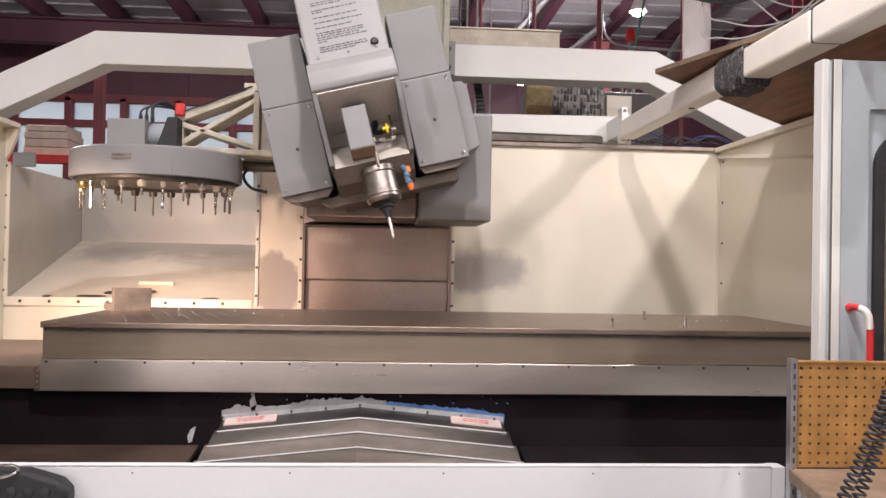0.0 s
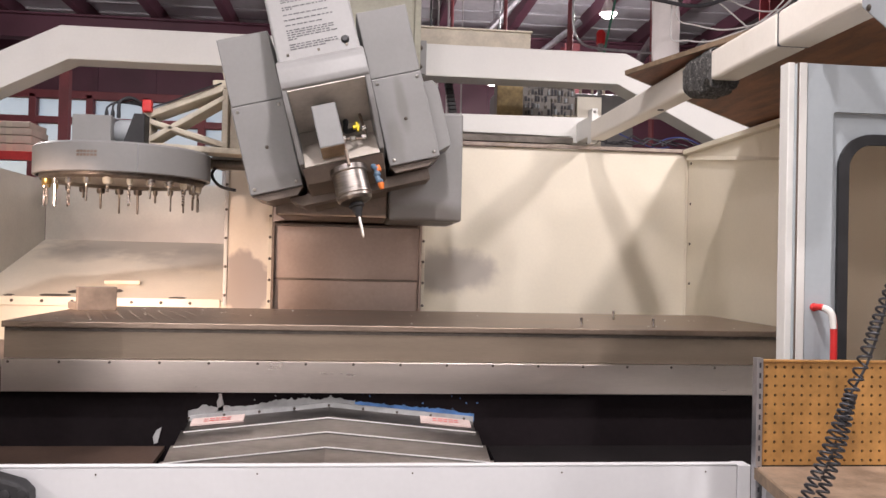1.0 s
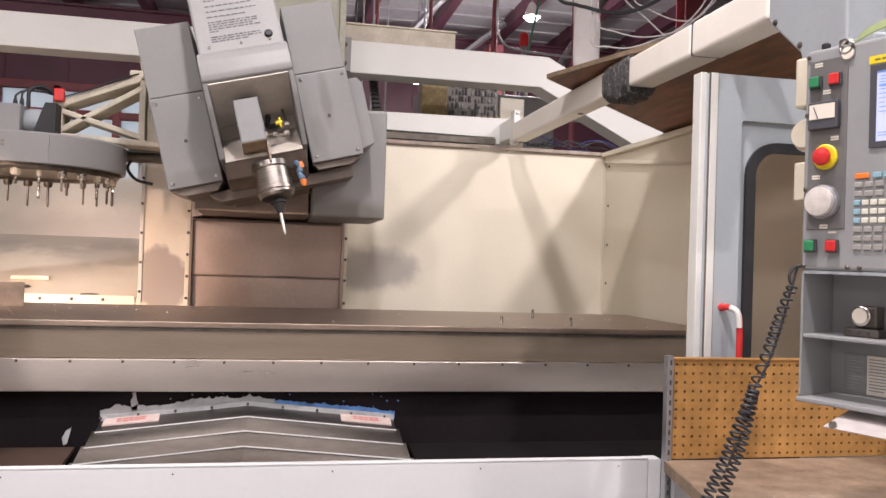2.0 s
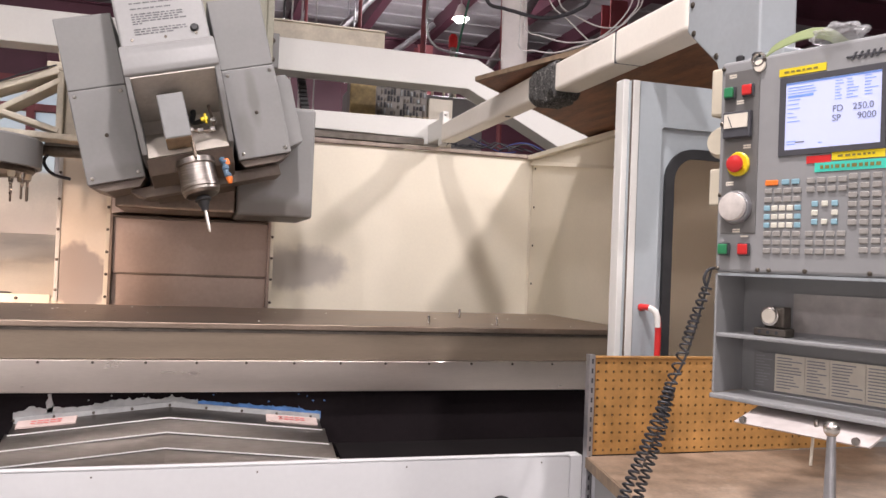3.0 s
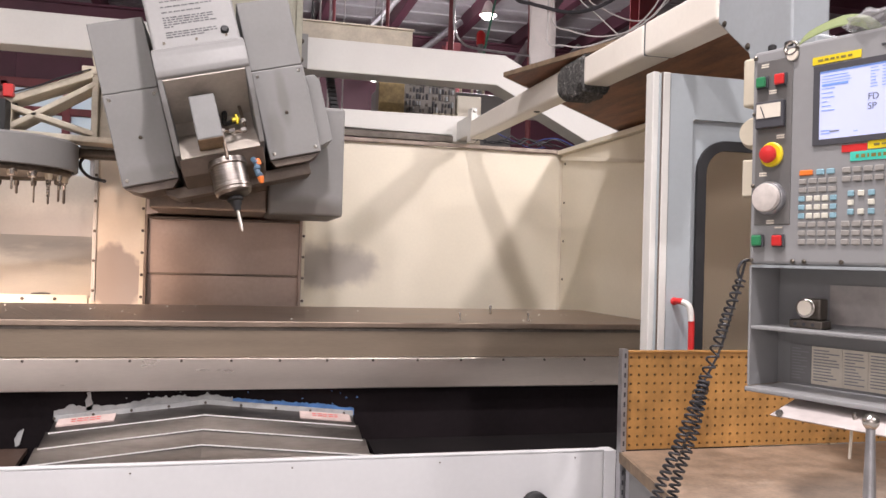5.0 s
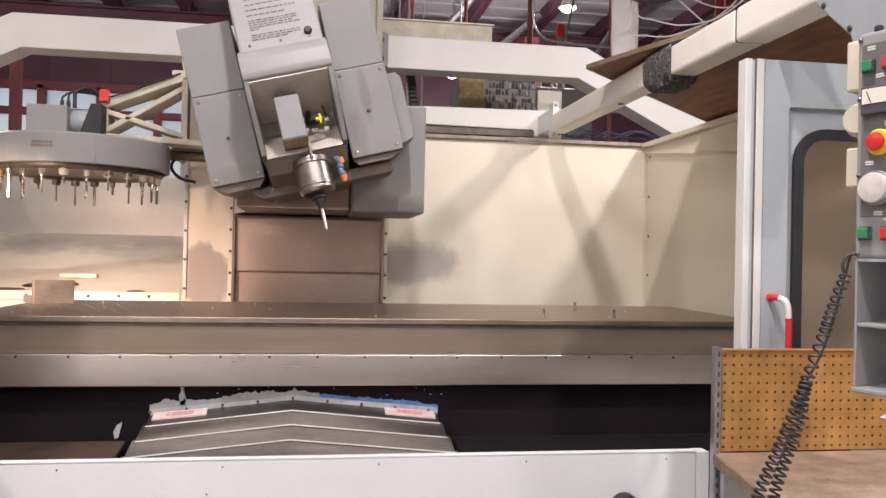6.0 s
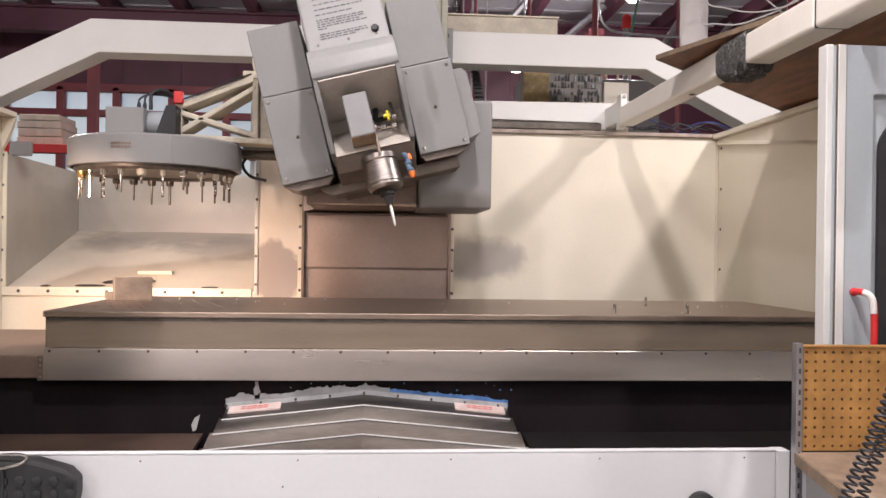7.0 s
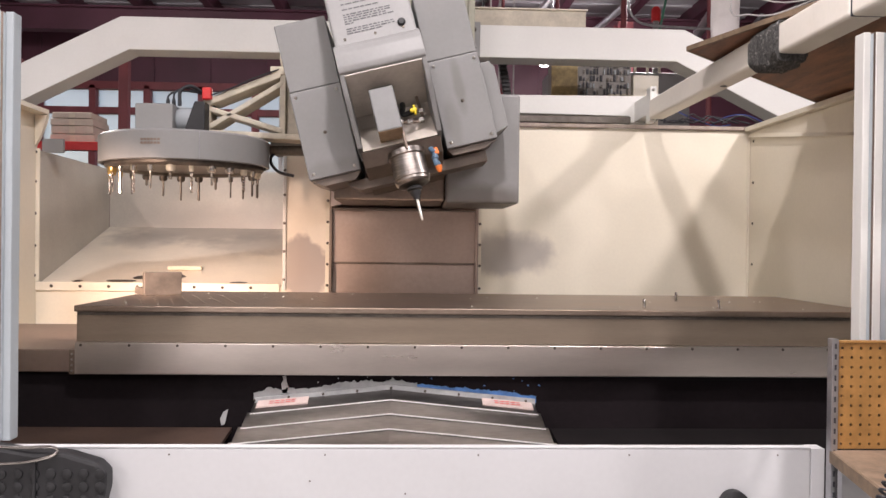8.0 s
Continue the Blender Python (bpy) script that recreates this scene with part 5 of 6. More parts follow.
# tape labels round the display
for u0, u1, z0, z1, m, tilt in ((0.130, 0.232, 1.886, 1.902, YELLOW, 0.5), (0.196, 0.247, 1.697, 1.712, RED, 0.5), (0.249, 0.352, 1.700, 1.716, YELLOW, 0.5), (0.214, 0.357, 1.678, 1.697, TEAL, 1.0)):
    lb = cp("tape_label", box(u0, u1, -0.0018, -0.0002, z0, z1), m, hous)
    x = u0 + 0.012
    while x < u1 - 0.016 and m is not RED:
        w = sr.uniform(0.004, 0.011)
        cp("print_bar", box(x, x + w, -0.0025, -0.0019, z0 + 0.006, z1 - 0.006), TAPE_INK, lb)
        x += w + 0.004
# maker's mark as plain strokes
for k in range(5):
    u = 0.282 + 0.012 * k
    cp("mark_stroke", prism([(u, 1.897), (u + 0.004, 1.897), (u + 0.011, 1.912), (u + 0.007, 1.912)], "y", -0.0025, -0.0004), INK, hous)
cp("mark_stroke", box(0.272, 0.35, -0.0025, -0.0004, 1.9025, 1.9055), INK, hous)
# keys
key_me = {}
for km, kname in ((KEY, "plain"), (KEY_W, "white"), (KEY_B, "blue"), (ORANGE, "orange")):
    key_me[kname] = bpy.data.meshes.new("key")
    kb = box(-0.0088, 0.0088, -0.0040, -0.0004, -0.0058, 0.0058, 0.0016, 1)
    kb.to_mesh(key_me[kname])
    kb.free()
    key_me[kname].materials.append(km)


def key(u, z, kname="plain", wide=1.0):
    o = new("key", key_me[kname])
    o.parent = hous
    o.matrix_basis = Matrix.Translation((u, 0, z - PZ)) @ Matrix.Diagonal((wide, 1, 1, 1))


Z0, DZ = 1.661, 0.0182
key(0.121, Z0, "orange", 1.7)
for k in range(2):
    key(0.152 + 0.022 * k, Z0, "blue")
for r in (1, 2, 6, 7, 8):
    for k in range(4):
        key(0.114 + 0.0215 * k, Z0 - DZ * r)
for r in (3, 4, 5):
    for k in range(5):
        key(0.112 + 0.0172 * k, Z0 - DZ * r, "blue" if k in (0, 4) else "white", 0.8)
for r in (0, 1, 6, 7, 8):
    for k in range(4):
        key(0.207 + 0.0218 * k, Z0 - DZ * r)
for i in range(3):
    for j in range(3):
        if (i, j) != (1, 1):
            key(0.217 + 0.0205 * i, Z0 - 0.048 - 0.0185 * j, "blue" if (i + j) % 2 == 0 else "white", 0.75)
for r in range(9):
    for k in range(7):
        if r < 6 or k:
            key(0.293 + 0.0232 * k, Z0 + 0.004 - DZ * r)
# open shelves below
for u0, u1, z0, z1, nm in ((-0.010, -0.004, 1.196, 1.464, "side_panel"), (PW - 0.006, PW, 1.196, 1.464, "side_panel")):
    cp(nm, box(u0, u1, 0.0, 0.16, z0, z1, 0.002), PEND)
cp("back_panel", box(-0.003, PW - 0.007, 0.110, 0.116, 1.198, 1.464), PEND)
cp("shelf", box(-0.003, PW - 0.007, 0.0, 0.109, 1.322, 1.330, 0.002), PEND)
bot = cp("shelf", box(-0.012, PW, -0.006, 0.16, 1.184, 1.195, 0.003), PEND)
cp("cable_stub", box(0.395, 0.43, 0.01, 0.04, 1.448, 1.464, 0.003), INK)
cp("inner_top", box(-0.003, PW - 0.007, 0.0, 0.109, 1.459, 1.4655), GREY_D)
sh = cp("paper_notice", box(0.12, 0.46, 0.1055, 0.1075, 1.34, 1.425), NOTICE, label="pale notice with a hand-written number")
for k in range(4):
    cp("print_bar", box(0.32 + 0.012 * k, 0.328 + 0.012 * k, 0.1045, 0.1052, 1.40, 1.414), RED_INK, sh)
# leftmost sheet is painted grey for the shade of the side panel
for n, (u0, u1, m) in enumerate(((0.03, 0.08, PAPER_SHADED), (0.081, 0.15, PAPER), (0.151, 0.205, PAPER), (0.206, 0.28, PAPER), (0.281, 0.36, PAPER), (0.361, 0.45, PAPER))):
    sheet = cp("instruction_sheet", box(u0, u1, 0.1055, 0.1075, 1.205, 1.288), m)
    for r in range(11):
        cp("print_bar", box(u0 + 0.005, u0 + 0.005 + (u1 - u0 - 0.01) * sr.uniform(0.5, 1), 0.1048, 0.1053, 1.279 - 0.0066 * r, 1.2815 - 0.0066 * r), INK_G, sheet)
cp("rear_bracket", box(-0.074, -0.014, 0.055, 0.115, 1.832, 1.945, 0.006), BEIGE, label="beige plastic hinge bracket")
cp("rear_boss", lathe([(0.030, -0.02), (0.038, -0.008), (0.039, 0.012), (0.030, 0.03)], (-0.050, 0.085, 1.772), "y", 28), BEIGE, smooth=True)
cp("bracket_web", box(-0.040, -0.0125, 0.07, 0.10, 1.45, 1.831, 0.004), BEIGE)
cp("outlet_cover", box(-0.068, -0.014, 0.05, 0.069, 1.622, 1.708, 0.004), BEIGE)
tr_ = cp("paper_tray", prism([(-0.05, 1.150), (-0.045, 1.147), (0.06, 1.176), (0.06, 1.180)], "x", 0.08, 0.36), TRAY_PINK, label="white hanging paper tray with clips")
for u in (0.10, 0.335):
    cp("clip", lathe([(0.008, 0), (0.008, 0.005)], (u, -0.045, 1.156), "y", 12), CHROME, tr_)

gauge = thing("dial_indicator", (1.262, 1.502, 1.33), "small round dial indicator on a magnetic base", "dial indicator", rot=(0, 0, -68.4))
def gp(name, bm, material, smooth=False):
    return part(name, bm, material, gauge, "", True, smooth)


gp("base", box(-0.045, 0.03, -0.02, 0.02, 0.0005, 0.018, 0.003), DARK_STEEL)
gp("block", box(-0.025, 0.022, -0.012, 0.02, 0.019, 0.065, 0.004), DARK_STEEL)
gp("dial", lathe([(0.019, 0), (0.021, 0.006), (0.021, 0.012), (0.018, 0.014)], (-0.006, -0.012, 0.045), "y", 28), CHROME, True)
gp("dial_face", lathe([(0.016, 0), (0.016, 0.0008)], (-0.006, -0.0262, 0.045), "y", 28), PAPER)
for k in range(3):
    gp("hole", lathe([(0.004, 0), (0.004, 0.0006)], (-0.03 + 0.02 * k, -0.0205, 0.009), "y", 10), INK)

strap = thing("strap_clip", (1.186, 1.548, 1.94), "green webbing strap with a snap hook on the control", "strap", rot=(0, 0, -68.4))
st = bow([(0.05, -0.004, -0.012), (0.062, 0.004, 0.010), (0.095, 0.012, 0.026), (0.14, 0.02, 0.036), (0.175, 0.04, 0.030), (0.19, 0.08, 0.010)], 6)
bm = bmesh.new()
prev = None
for p in st:
    cur = [bm.verts.new(p + Vector((0, dy, dz))) for dy, dz in ((-0.010, -0.013), (0.014, 0.013), (0.014, 0.016), (-0.010, -0.010))]
    if prev:
        for a in range(4):
            bm.faces.new((prev[a], prev[(a + 1) % 4], cur[(a + 1) % 4], cur[a]))
    else:
        bm.faces.new(cur)
    prev = cur
bm.faces.new(prev[::-1])
bmesh.ops.recalc_face_normals(bm, faces=bm.faces)
part("webbing", bm, STRAP, strap, "", True, True)
part("hook", sweep([(0.045 + 0.014 * math.cos(a), -0.012, -0.008 + 0.014 * math.sin(a)) for a in (2 * math.pi * k / 18 for k in range(18))], 0.0035, 8), CHROME, strap, "", True, True)
part("washer", lathe([(0.013, 0), (0.013, 0.004), (0.005, 0.0045)], (0.048, -0.010, -0.022), "y", 20), PAPER, strap, "", True, True)

film_bag = bmesh.new()
bmesh.ops.create_icosphere(film_bag, subdivisions=4, radius=1)
for v in film_bag.verts:
    n = noise.noise(v.co * 2.2) * 0.28 + noise.noise(v.co * 6.0) * 0.12
    v.co = Vector((v.co.x * 0.055, v.co.y * 0.035, max(v.co.z, -0.5) * 0.022 + 0.012)) * (1 + n)
film_bag.transform(Matrix.Translation((1.275, 1.36, 1.947)) @ Matrix.Rotation(radians(-68), 4, "Z"))
tagged(part("plastic_film", film_bag, PLASTIC_BAG, smooth=True), "crumpled clear plastic film on top of the control", "plastic film")

# ---- bench, pegboard, cords ----
bench = thing("work_bench", (1.7, 1.8, 0), "worn wooden-topped bench with a steel frame", "work bench")
part("top", prism([(1.144, 2.147), (2.6, 2.147), (2.6, 1.15), (0.945, 1.15)], "z", 0.885, 0.92, 0.003), WOOD_TOP, bench)
part("edge_band", prism([(1.138, 2.147), (1.144, 2.147), (0.945, 1.15), (0.939, 1.15)], "z", 0.887, 0.918), PLY_EDGE, bench)
part("side_panel", prism([(1.155, 2.13), (1.17, 2.13), (0.985, 1.20), (0.97, 1.20)], "z", 0.1, 0.884), GREY, bench)
for x, y in ((1.17, 2.11), (2.55, 2.11), (1.01, 1.20), (2.55, 1.20)):
    part("leg", box(x - 0.02, x + 0.02, y - 0.02, y + 0.02, 0, 0.884, 0.003), GALV, bench)
part("lower_shelf", box(1.19, 2.53, 1.42, 2.09, 0.3, 0.32, 0.003), WOOD_TOP, bench)

peg = thing("pegboard", (1.7, 2.155, 0.92), "brown perforated hardboard standing at the back of the bench", "pegboard")
PX0, NX, NZ, PITCH, HR = 1.158, 40, 11, 0.0254, 0.0040
verts, faces, index = [], [], {}


def vert(x, y, z):
    k = (round(x, 5), round(y, 5), round(z, 5))
    if k not in index:
        index[k] = len(verts)
        verts.append(k)
    return index[k]


for i in range(NX):
    for j in range(NZ):
        cx, cz = PX0 + PITCH * (i + 0.5), 0.9225 + PITCH * (j + 0.5)
        rim, hol = [], []
        for k in range(8):
            a = math.pi / 4 * k
            c, s = math.cos(a), math.sin(a)
            m = max(abs(c), abs(s))
            rim.append((cx + PITCH / 2 * c / m, cz + PITCH / 2 * s / m))
            hol.append((cx + HR * c, cz + HR * s))
        for k in range(8):
            n = (k + 1) % 8
            faces.append((vert(rim[k][0], 2.150, rim[k][1]), vert(rim[n][0], 2.150, rim[n][1]), vert(hol[n][0], 2.150, hol[n][1]), vert(hol[k][0], 2.150, hol[k][1])))
            faces.append((vert(hol[k][0], 2.150, hol[k][1]), vert(hol[n][0], 2.150, hol[n][1]), vert(hol[n][0], 2.156, hol[n][1]), vert(hol[k][0], 2.156, hol[k][1])))
me = bpy.data.meshes.new("board")
me.from_pydata([(x - 1.7, y - 2.155, z - 0.92) for x, y, z in verts], [], faces)
me.materials.append(PEG)
pb = new("board", me)
pb.parent = peg
TOPP = 0.9225 + PITCH * NZ
part("backing", box(PX0, PX0 + PITCH * NX, 2.158, 2.162, 0.922, TOPP), INK, peg)
ang = part("slotted_angle", box(1.138, 1.156, 2.140, 2.165, 0.55, TOPP + 0.012, 0.001), GALV, peg, "slotted galvanised angle post")
for k in range(22):
    part("slot", box(1.1445, 1.1495, 2.1388, 2.1397, 0.60 + 0.028 * k, 0.614 + 0.028 * k), INK, ang)
part("top_strip", box(1.156, PX0 + PITCH * NX, 2.145, 2.166, TOPP + 0.001, TOPP + 0.007, 0.001), PEG, peg)


def coil(path, r, turns, wire):
    pts = bow(path, 40)
    out, total = [], len(pts) - 1
    steps = turns * 12
    for k in range(steps + 1):
        f = k / steps * total
        i = min(int(f), total - 1)
        p = pts[i].lerp(pts[i + 1], f - i)
        d = (pts[i + 1] - pts[i]).normalized()
        s = d.cross(Vector((0.3, 1, 0.1))).normalized()
        u = d.cross(s)
        a = 2 * math.pi * k / 12
        rr = r(k / steps)
        out.append(p + rr * (math.cos(a) * s + math.sin(a) * u))
    return sweep(out, wire, 6)


cord = thing("coiled_cord", (1.15, 1.6, 1.46), "black coiled cord hanging from the control", "coiled cord", "coiled cords")
part("loose_coil", coil([(1.148, 1.60, 1.43), (1.118, 1.598, 1.36), (1.095, 1.595, 1.30), (1.055, 1.59, 1.205)], lambda s: 0.010 + 0.002 * s, 14, 0.0027), CABLE_B, cord, smooth=True)
part("coil", coil([(1.055, 1.59, 1.205), (0.998, 1.585, 1.08), (0.934, 1.575, 0.95), (0.909, 1.56, 0.82), (0.93, 1.55, 0.68)], lambda s: 0.0105, 40, 0.0030), CABLE_B, cord, smooth=True)
part("lead", sweep(bow([(1.168, 1.60, 1.475), (1.150, 1.60, 1.47), (1.140, 1.60, 1.45), (1.148, 1.60, 1.43)], 6), 0.0035, 8), CABLE_B, cord, smooth=True)
cord2 = thing("coiled_cord", (1.15, 1.6, 1.46), "black coiled cord, stretched thin at its upper end", "coiled cord", "coiled cords")
part("coil", coil([(1.062, 1.60, 1.205), (1.04, 1.60, 1.10), (0.99, 1.595, 0.97), (0.964, 1.58, 0.84), (0.975, 1.565, 0.68)], lambda s: 0.0105, 38, 0.0030), CABLE_B, cord2, smooth=True)
part("lead", sweep(bow([(1.160, 1.602, 1.47), (1.128, 1.60, 1.36), (1.098, 1.60, 1.27), (1.062, 1.60, 1.205)], 8), 0.0028, 8), CABLE_B, cord2, smooth=True)

lev = thing("bench_lever", (1.205, 1.27, 0.92), "steel lever with a ball end standing on the bench", "lever")
part("stem", lathe([(0.024, 0.9205), (0.026, 0.94), (0.015, 0.96), (0.0115, 1.04), (0.008, 1.165)], (1.205, 1.27, 0), seg=18), GALV, lev, smooth=True)
part("ball", lathe([(0.002, -0.016), (0.009, -0.0135), (0.0145, -0.006), (0.0158, 0.001), (0.014, 0.008), (0.008, 0.0135), (0.002, 0.0155)], (1.205, 1.27, 1.177), seg=20), CHROME, lev, smooth=True)
knob_w = part("wing_knob", lathe([(0.006, -0.018), (0.009, -0.008), (0.006, 0), (0.009, 0.008), (0.006, 0.018)], (1.245, 1.36, 1.150), "x", 12), RUBBER, pend, "black wing knob with a pale pin", smooth=True)
part("stud", lathe([(0.004, 1.150), (0.005, 1.170), (0.003, 1.176)], (1.249, 1.36, 0), seg=10), CHROME, knob_w, smooth=True)
part("pin", sweep([(1.242, 1.36, 1.146), (1.238, 1.36, 1.085)], 0.003, 8), PAPER, knob_w, smooth=True)

# moulded pad and its wire in front of the panel
pad = thing("rubber_pad", (-0.85, 2.22, 0.7), "black moulded rubber pad hung on the front panel", "rubber pad")
out = [(-1.15, 0.72), (-0.785, 0.70), (-0.76, 0.80), (-0.76, 0.845), (-0.785, 0.87), (-0.87, 0.895), (-0.95, 0.895), (-1.15, 0.93)]
part("body", prism(out, "y", 2.20, 2.262, 0.010), RUBBER, pad)
for i in range(9):
    for j in range(4):
        x, z = -1.11 + 0.042 * i, 0.74 + 0.034 * j
        if z < 0.85 + (x < -0.9) * 0.03 and x < -0.755:
            part("boss", lathe([(0.014, 0), (0.013, 0.004), (0.006, 0.006)], (x, 2.2, z), "y", 12), RUBBER, pad, smooth=True)
part("rib", box(-0.945, -0.935, 2.19, 2.199, 0.71, 0.88, 0.003), RUBBER, pad)
part("wire", sweep(bow([(-1.15, 2.21, 0.918), (-1.0, 2.205, 0.91), (-0.90, 2.20, 0.912), (-0.885, 2.20, 0.898), (-0.91, 2.19, 0.885), (-1.0, 2.19, 0.872), (-1.15, 2.19, 0.87)], 8), 0.004, 8), CHROME, pad, smooth=True)
knob = thing("ribbed_cap", (0.945, 2.25, 0.74), "black ribbed cap on the front panel", "cap")
part("cap", lathe([(0.035, 0), (0.04, 0.006), (0.04, 0.03), (0.03, 0.036)], (0.93, 2.279, 0.74), "y", 28), RUBBER, knob, smooth=True)

# ---- behind the machine ----
cab = thing("electrical_cabinet", (1.4, 6.35, 0), "open electrical cabinet crowded with relays and wiring", "electrical cabinet")
part("carcass", box(1.12, 1.72, 6.25, 6.5, 0, 2.95, 0.006), PANEL_BACK, cab)
part("door", box(1.10, 1.30, 6.22, 6.245, 1.9, 2.93, 0.004), YELLOWED, cab, "yellowed cabinet door")
er = random.Random(8)
for i in range(15):
    for j in range(11):
        x, z = 1.32 + 0.0262 * i, 2.35 + 0.052 * j
        w, h = er.uniform(0.008, 0.018), er.uniform(0.02, 0.046)
        if er.random() < 0.88:
            part("relay", box(x, x + w, 6.25 - er.uniform(0.01, 0.03), 6.2495, z, z + h), er.choice((INK, DARK_STEEL, INK, INK, GREY_D, DARK_STEEL)), cab)
part("side_duct", box(1.75, 1.95, 6.3, 6.5, 0, 2.78, 0.006), CREAM, cab)
boxy = thing("valve_station", (1.6, 5.75, 0), "cream valve block with fittings beside the boom root", "valve station")
part("stand", box(1.42, 1.60, 5.7, 5.9, 0, 2.42, 0.005), CREAM, boxy)
for k in range(4):
    part("valve", lathe([(0.02, 0), (0.022, 0.03), (0.018, 0.06), (0.022, 0.065), (0.02, 0.1)], (1.44 + 0.045 * k, 5.75, 2.421), seg=14), er.choice((BEIGE, GALV)), boxy, smooth=True)

wires = bmesh.new()
wr_ = random.Random(3)
for k in range(9):
    x0, x1 = 1.45 + 0.06 * k, 1.62 + 0.07 * k
    sweep(bow([(x0, 4.96, 2.21), (x0 + 0.06, 4.98, 2.225 + wr_.uniform(0, 0.05)), ((x0 + x1) / 2, 4.95 + wr_.uniform(0, 0.06), 2.215 + wr_.uniform(0, 0.05)), (x1, 4.97, 2.212)], 6), 0.005, 5, wires)
tagged(part("loose_wiring", wires, CABLE_B), "tangle of black wires along the top of the guard", "wiring", kind="stuff")
for pts in (((1.62, 4.98, 2.30), (1.75, 5.0, 2.25), (1.9, 5.0, 2.20), (2.0, 5.0, 2.21)), ((1.88, 4.98, 2.205), (1.98, 5.0, 2.26), (2.1, 5.02, 2.275), (2.22, 5.05, 2.24))):
    tagged(part("blue_cable", sweep(bow(pts, 8), 0.0042, 6), CABLE_BLUE, smooth=True), "thin blue cable looping over the guard", "cable", "loose cables")

duct = bmesh.new()
prev = None
for k in range(28):
    z = 2.55 + 0.1092 * k
    ringv = []
    for n in range(20):
        a = 2 * math.pi * n / 20
        r = 0.098 + 0.014 * math.sin(3 * a + k * 0.6) + 0.015 * noise.noise((a * 1.5, z * 3, 0))
        ringv.append(duct.verts.new((2.26 + 0.03 * math.sin(z * 2.3) + r * math.cos(a), 5.85 + 0.6 * r * math.sin(a), z)))
    if prev:
        for n in range(20):
            duct.faces.new((prev[n], prev[(n + 1) % 20], ringv[(n + 1) % 20], ringv[n]))
    prev = ringv
bmesh.ops.recalc_face_normals(duct, faces=duct.faces)
tagged(part("cloth_duct", duct, CLOTH, smooth=True), "limp white fabric duct hanging from the roof", "fabric duct")

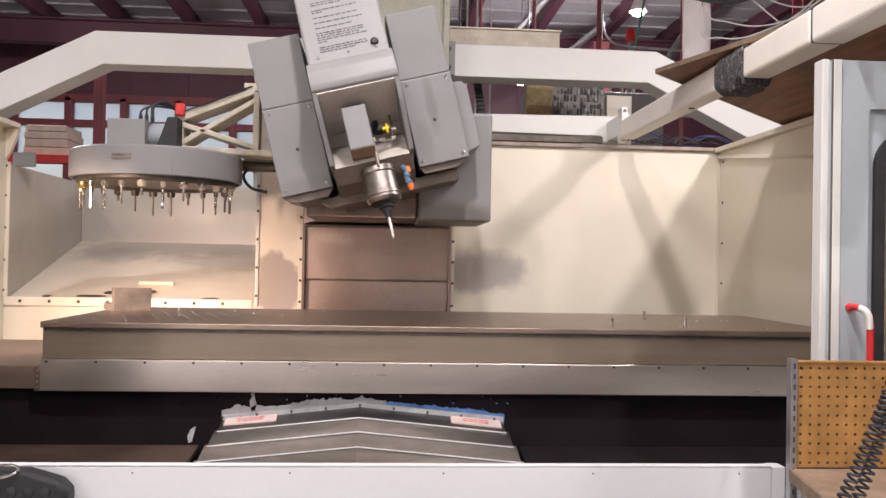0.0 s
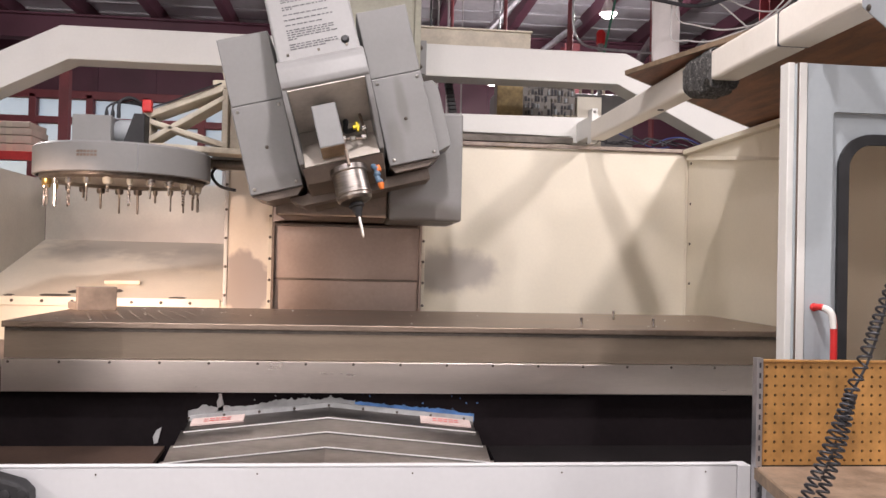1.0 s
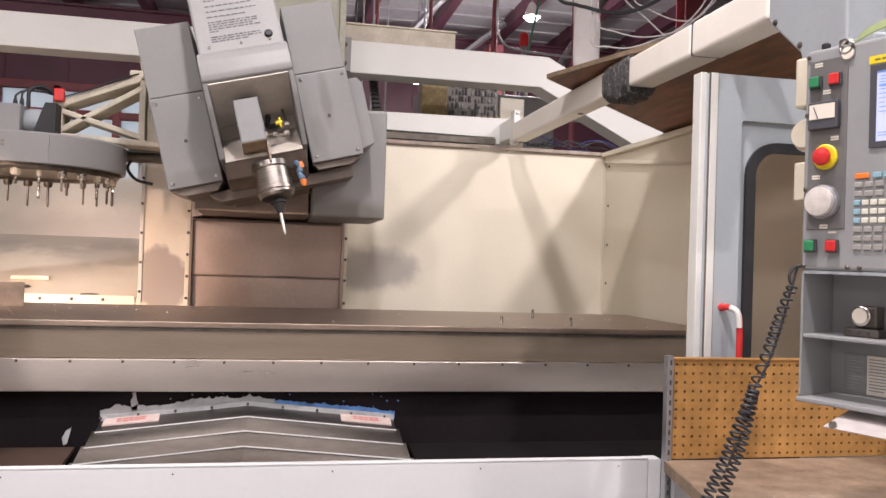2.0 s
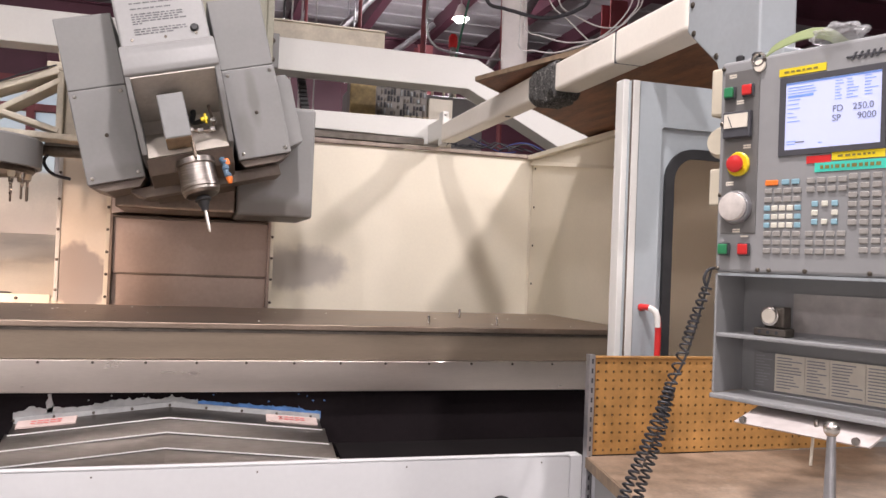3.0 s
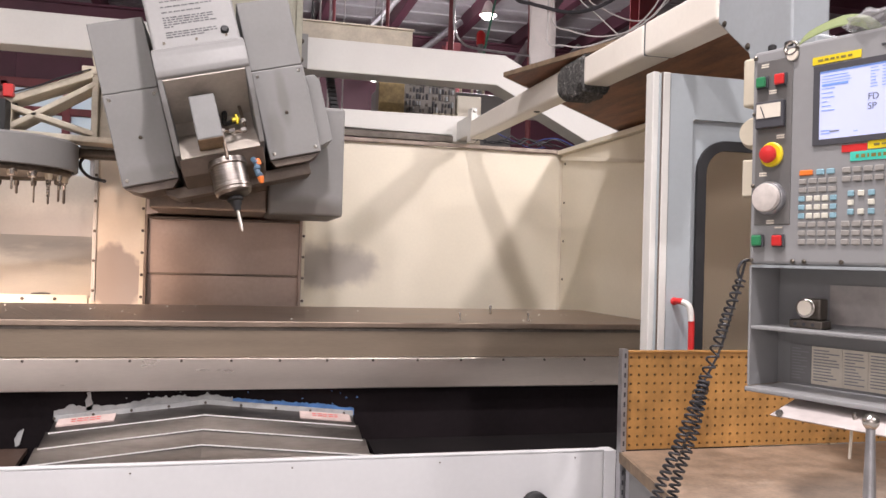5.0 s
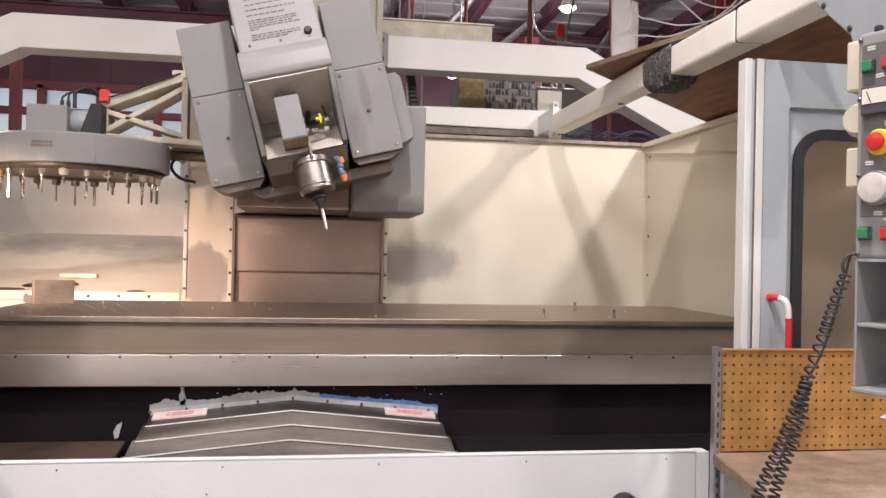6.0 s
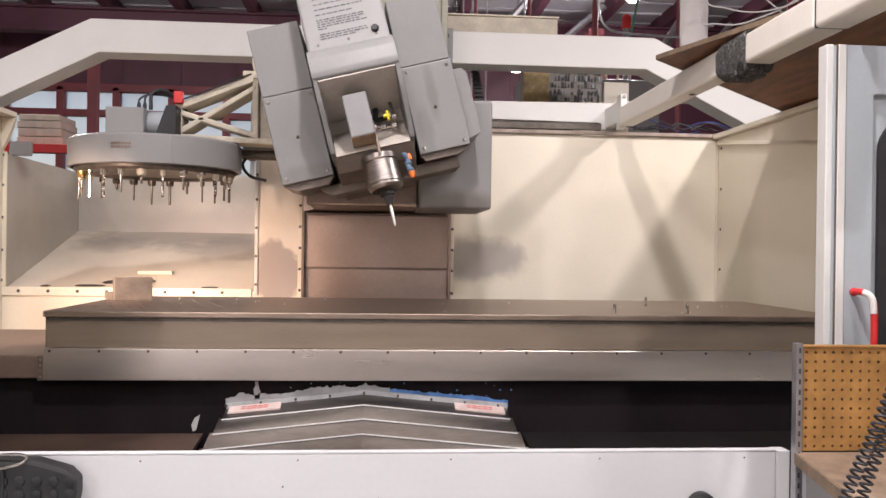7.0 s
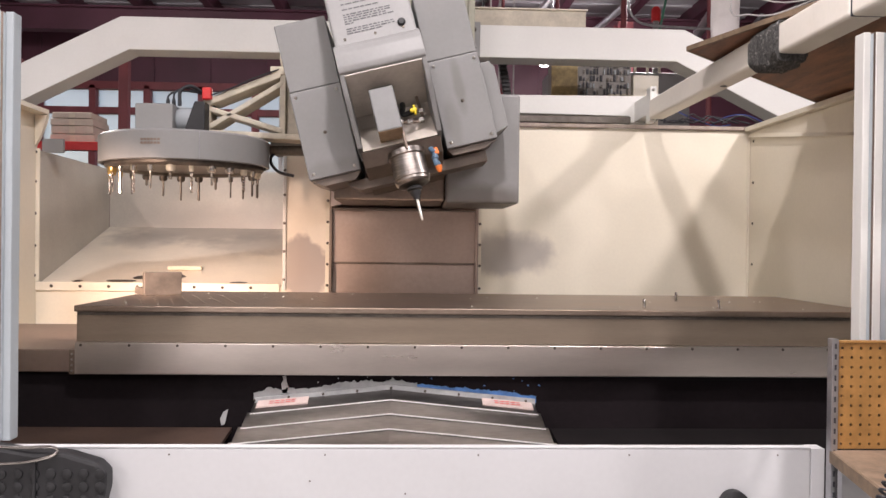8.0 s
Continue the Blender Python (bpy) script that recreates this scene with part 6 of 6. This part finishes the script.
for name, pts, r, m, label in (
    ("overhead_cable", [(1.63, 5.2, 5.499), (1.81, 5.2, 3.52), (1.83, 5.2, 3.25), (1.96, 5.2, 3.21), (2.03, 5.2, 3.2), (2.19, 5.2, 3.18), (2.34, 5.2, 3.2), (2.5, 5.2, 3.27), (2.59, 5.2, 3.36), (2.61, 5.2, 3.62), (2.79, 5.2, 5.499)], 0.013, CABLE_B, "thick black cable sagging under the roof"),
    ("overhead_cable", [(2.08, 5.22, 5.499), (2.12, 5.22, 3.4), (2.12, 5.22, 3.11), (2.25, 5.22, 3.06), (2.45, 5.22, 3.04), (2.67, 5.22, 3.09), (2.83, 5.22, 3.19), (2.95, 5.22, 3.32), (2.99, 5.22, 3.41), (3.0, 5.22, 3.66), (3.09, 5.22, 5.499)], 0.0055, CABLE_W, "pale grey cable sagging under the roof"),
    ("overhead_cable", [(2.05, 5.24, 5.499), (2.09, 5.24, 3.28), (2.09, 5.24, 2.98), (2.2, 5.24, 2.96), (2.34, 5.24, 2.96), (2.47, 5.24, 3.0), (2.67, 5.24, 3.09), (2.84, 5.24, 3.23), (2.95, 5.24, 3.41), (2.96, 5.24, 3.66), (3.05, 5.24, 5.499)], 0.0055, CABLE_W, "pale grey cable sagging under the roof"),
    ("overhead_cable", [(1.82, 5.26, 5.499), (2.26, 5.26, 3.58), (2.32, 5.26, 3.32), (2.47, 5.26, 3.2), (2.64, 5.26, 3.07), (2.74, 5.26, 2.99)], 0.0055, CABLE_W, "pale grey cable sagging under the roof"),
    ("overhead_cable", [(2.2, 5.28, 5.499), (2.38, 5.28, 3.59), (2.4, 5.28, 3.33), (2.51, 5.28, 3.26), (2.71, 5.28, 3.2), (2.87, 5.28, 3.22), (2.97, 5.28, 3.31), (3.05, 5.28, 3.42), (3.07, 5.28, 3.67), (3.25, 5.28, 5.499)], 0.0055, CABLE_W, "pale grey cable sagging under the roof"),
    ("conduit", [(2.05, 7.6, 5.499), (2.05, 7.6, 4.2), (2.05, 7.6, 3.75), (2.12, 7.6, 3.58), (2.3, 7.6, 3.52), (2.9, 7.6, 3.5)], 0.013, GALV, "bent grey conduit under the roof"),
    ("green_line", [(2.8, 7.8, 5.499), (2.35, 7.8, 3.2)], 0.012, GREEN_ROPE, "thin green line hung from the roof"),
    ("red_pipe", [(2.45, 9.2, 5.499), (2.42, 9.2, 2.4)], 0.035, MAROON_L, "red oxide drop pipe"),
    ("red_pipe", [(1.75, 9.6, 5.499), (1.75, 9.6, 2.4)], 0.022, MAROON_L, "red oxide drop pipe"),
    ("drop_rod", [(0.70, 7.0, 5.499), (0.71, 7.0, 2.5)], 0.007, CABLE_W, "pale drop rod hung from the roof"),
    ("drop_rod", [(1.32, 7.4, 5.499), (1.30, 7.4, 2.5)], 0.008, GALV, "pale drop rod hung from the roof"),
    ("drop_rod", [(0.62, 6.6, 5.499), (0.60, 6.6, 2.5)], 0.009, CABLE_B, "dark drop rod hung from the roof"),
    ("red_pipe", [(3.05, 8.2, 5.499), (3.05, 8.2, 2.4)], 0.03, MAROON_L, "red oxide drop pipe"),
    ("red_pipe", [(1.2, 10.4, 5.499), (1.2, 10.4, 2.4)], 0.02, MAROON_L, "red oxide drop pipe"),
    ("drop_rod", [(-5.4, 11.0, 5.499), (-5.3, 11.0, 3.0)], 0.02, CABLE_W, "pale drop rod hung from the roof"),
    ("drop_rod", [(-0.55, 5.9, 5.499), (-0.56, 5.9, 2.6)], 0.007, CABLE_W, "pale drop rod hung from the roof"),
    ("drop_rod", [(-0.50, 5.9, 5.499), (-0.49, 5.9, 2.6)], 0.007, CABLE_W, "pale drop rod hung from the roof"),
    ("drop_rod", [(0.95, 8.5, 5.499), (0.95, 8.5, 2.6)], 0.010, CABLE_W, "pale drop rod hung from the roof"),
    ("drop_rod", [(1.10, 8.5, 5.499), (1.10, 8.5, 2.6)], 0.008, CABLE_W, "pale drop rod hung from the roof"),
    ("drop_rod", [(0.80, 8.0, 5.499), (0.80, 8.0, 2.6)], 0.008, MAROON_L, "thin red drop rod hung from the roof"),
):
    tagged(part(name, sweep(bow(pts, 12), r, 8), m, smooth=True), label, name.replace("_", " "), name + "s overhead")

far = thing("far_machine", (2.3, 9.2, 0), "pale machine with a railed top and a red beacon", "machine")
part("body", box(1.5, 3.0, 8.6, 9.1, 0, 3.3, 0.02), GREY, far)
for k in range(7):
    part("rail_post", sweep([(1.9 + 0.13 * k, 8.65, 3.3), (1.9 + 0.13 * k, 8.65, 3.72)], 0.014, 6), CREAM, far)
part("rail", sweep([(1.88, 8.65, 3.72), (2.72, 8.65, 3.72)], 0.016, 6), CREAM, far)
bea = part("beacon_stem", sweep([(2.62, 8.6, 3.3), (2.62, 8.6, 3.84)], 0.03, 10), GREY, far)
part("beacon", lathe([(0.05, 3.84), (0.05, 3.96), (0.03, 3.99)], (2.62, 8.6, 0), seg=16), RED, far, "red beacon lens", smooth=True)

rack = thing("storage_rack", (-3.6, 9.1, 0), "red oxide steel storage rack", "storage rack")
for x in (-4.2, -3.06):
    part("upright", box(x - 0.05, x + 0.05, 9.0, 9.1, 0, 3.4, 0.004), MAROON_L, rack)
for z in (1.2, 2.42):
    part("cross_beam", box(-4.149, -3.111, 9.0, 9.06, z, z + 0.09, 0.004), RED, rack)
    part("deck", box(-4.15, -3.11, 9.065, 9.7, z + 0.06, z + 0.085), MAROON_L, rack)
for i, (x0, x1, z0, z1) in enumerate(((-3.86, -3.38, 2.512, 2.60), (-3.85, -3.40, 2.602, 2.69), (-3.86, -3.40, 2.692, 2.77), (-3.84, -3.42, 2.772, 2.84))):
    c = thing("cardboard_box", ((x0 + x1) / 2, 9.3, z0), "flat pale cardboard box stacked on the rack", "cardboard box", "boxes on the rack")
    part("carton", box(x0, x1, 9.08, 9.55, z0, z1 - 0.004, 0.006), CARDBOARD, c)
    part("tape", box((x0 + x1) / 2 - 0.03, (x0 + x1) / 2 + 0.03, 9.077, 9.0795, z0 + 0.004, z1 - 0.008), BEIGE, c)
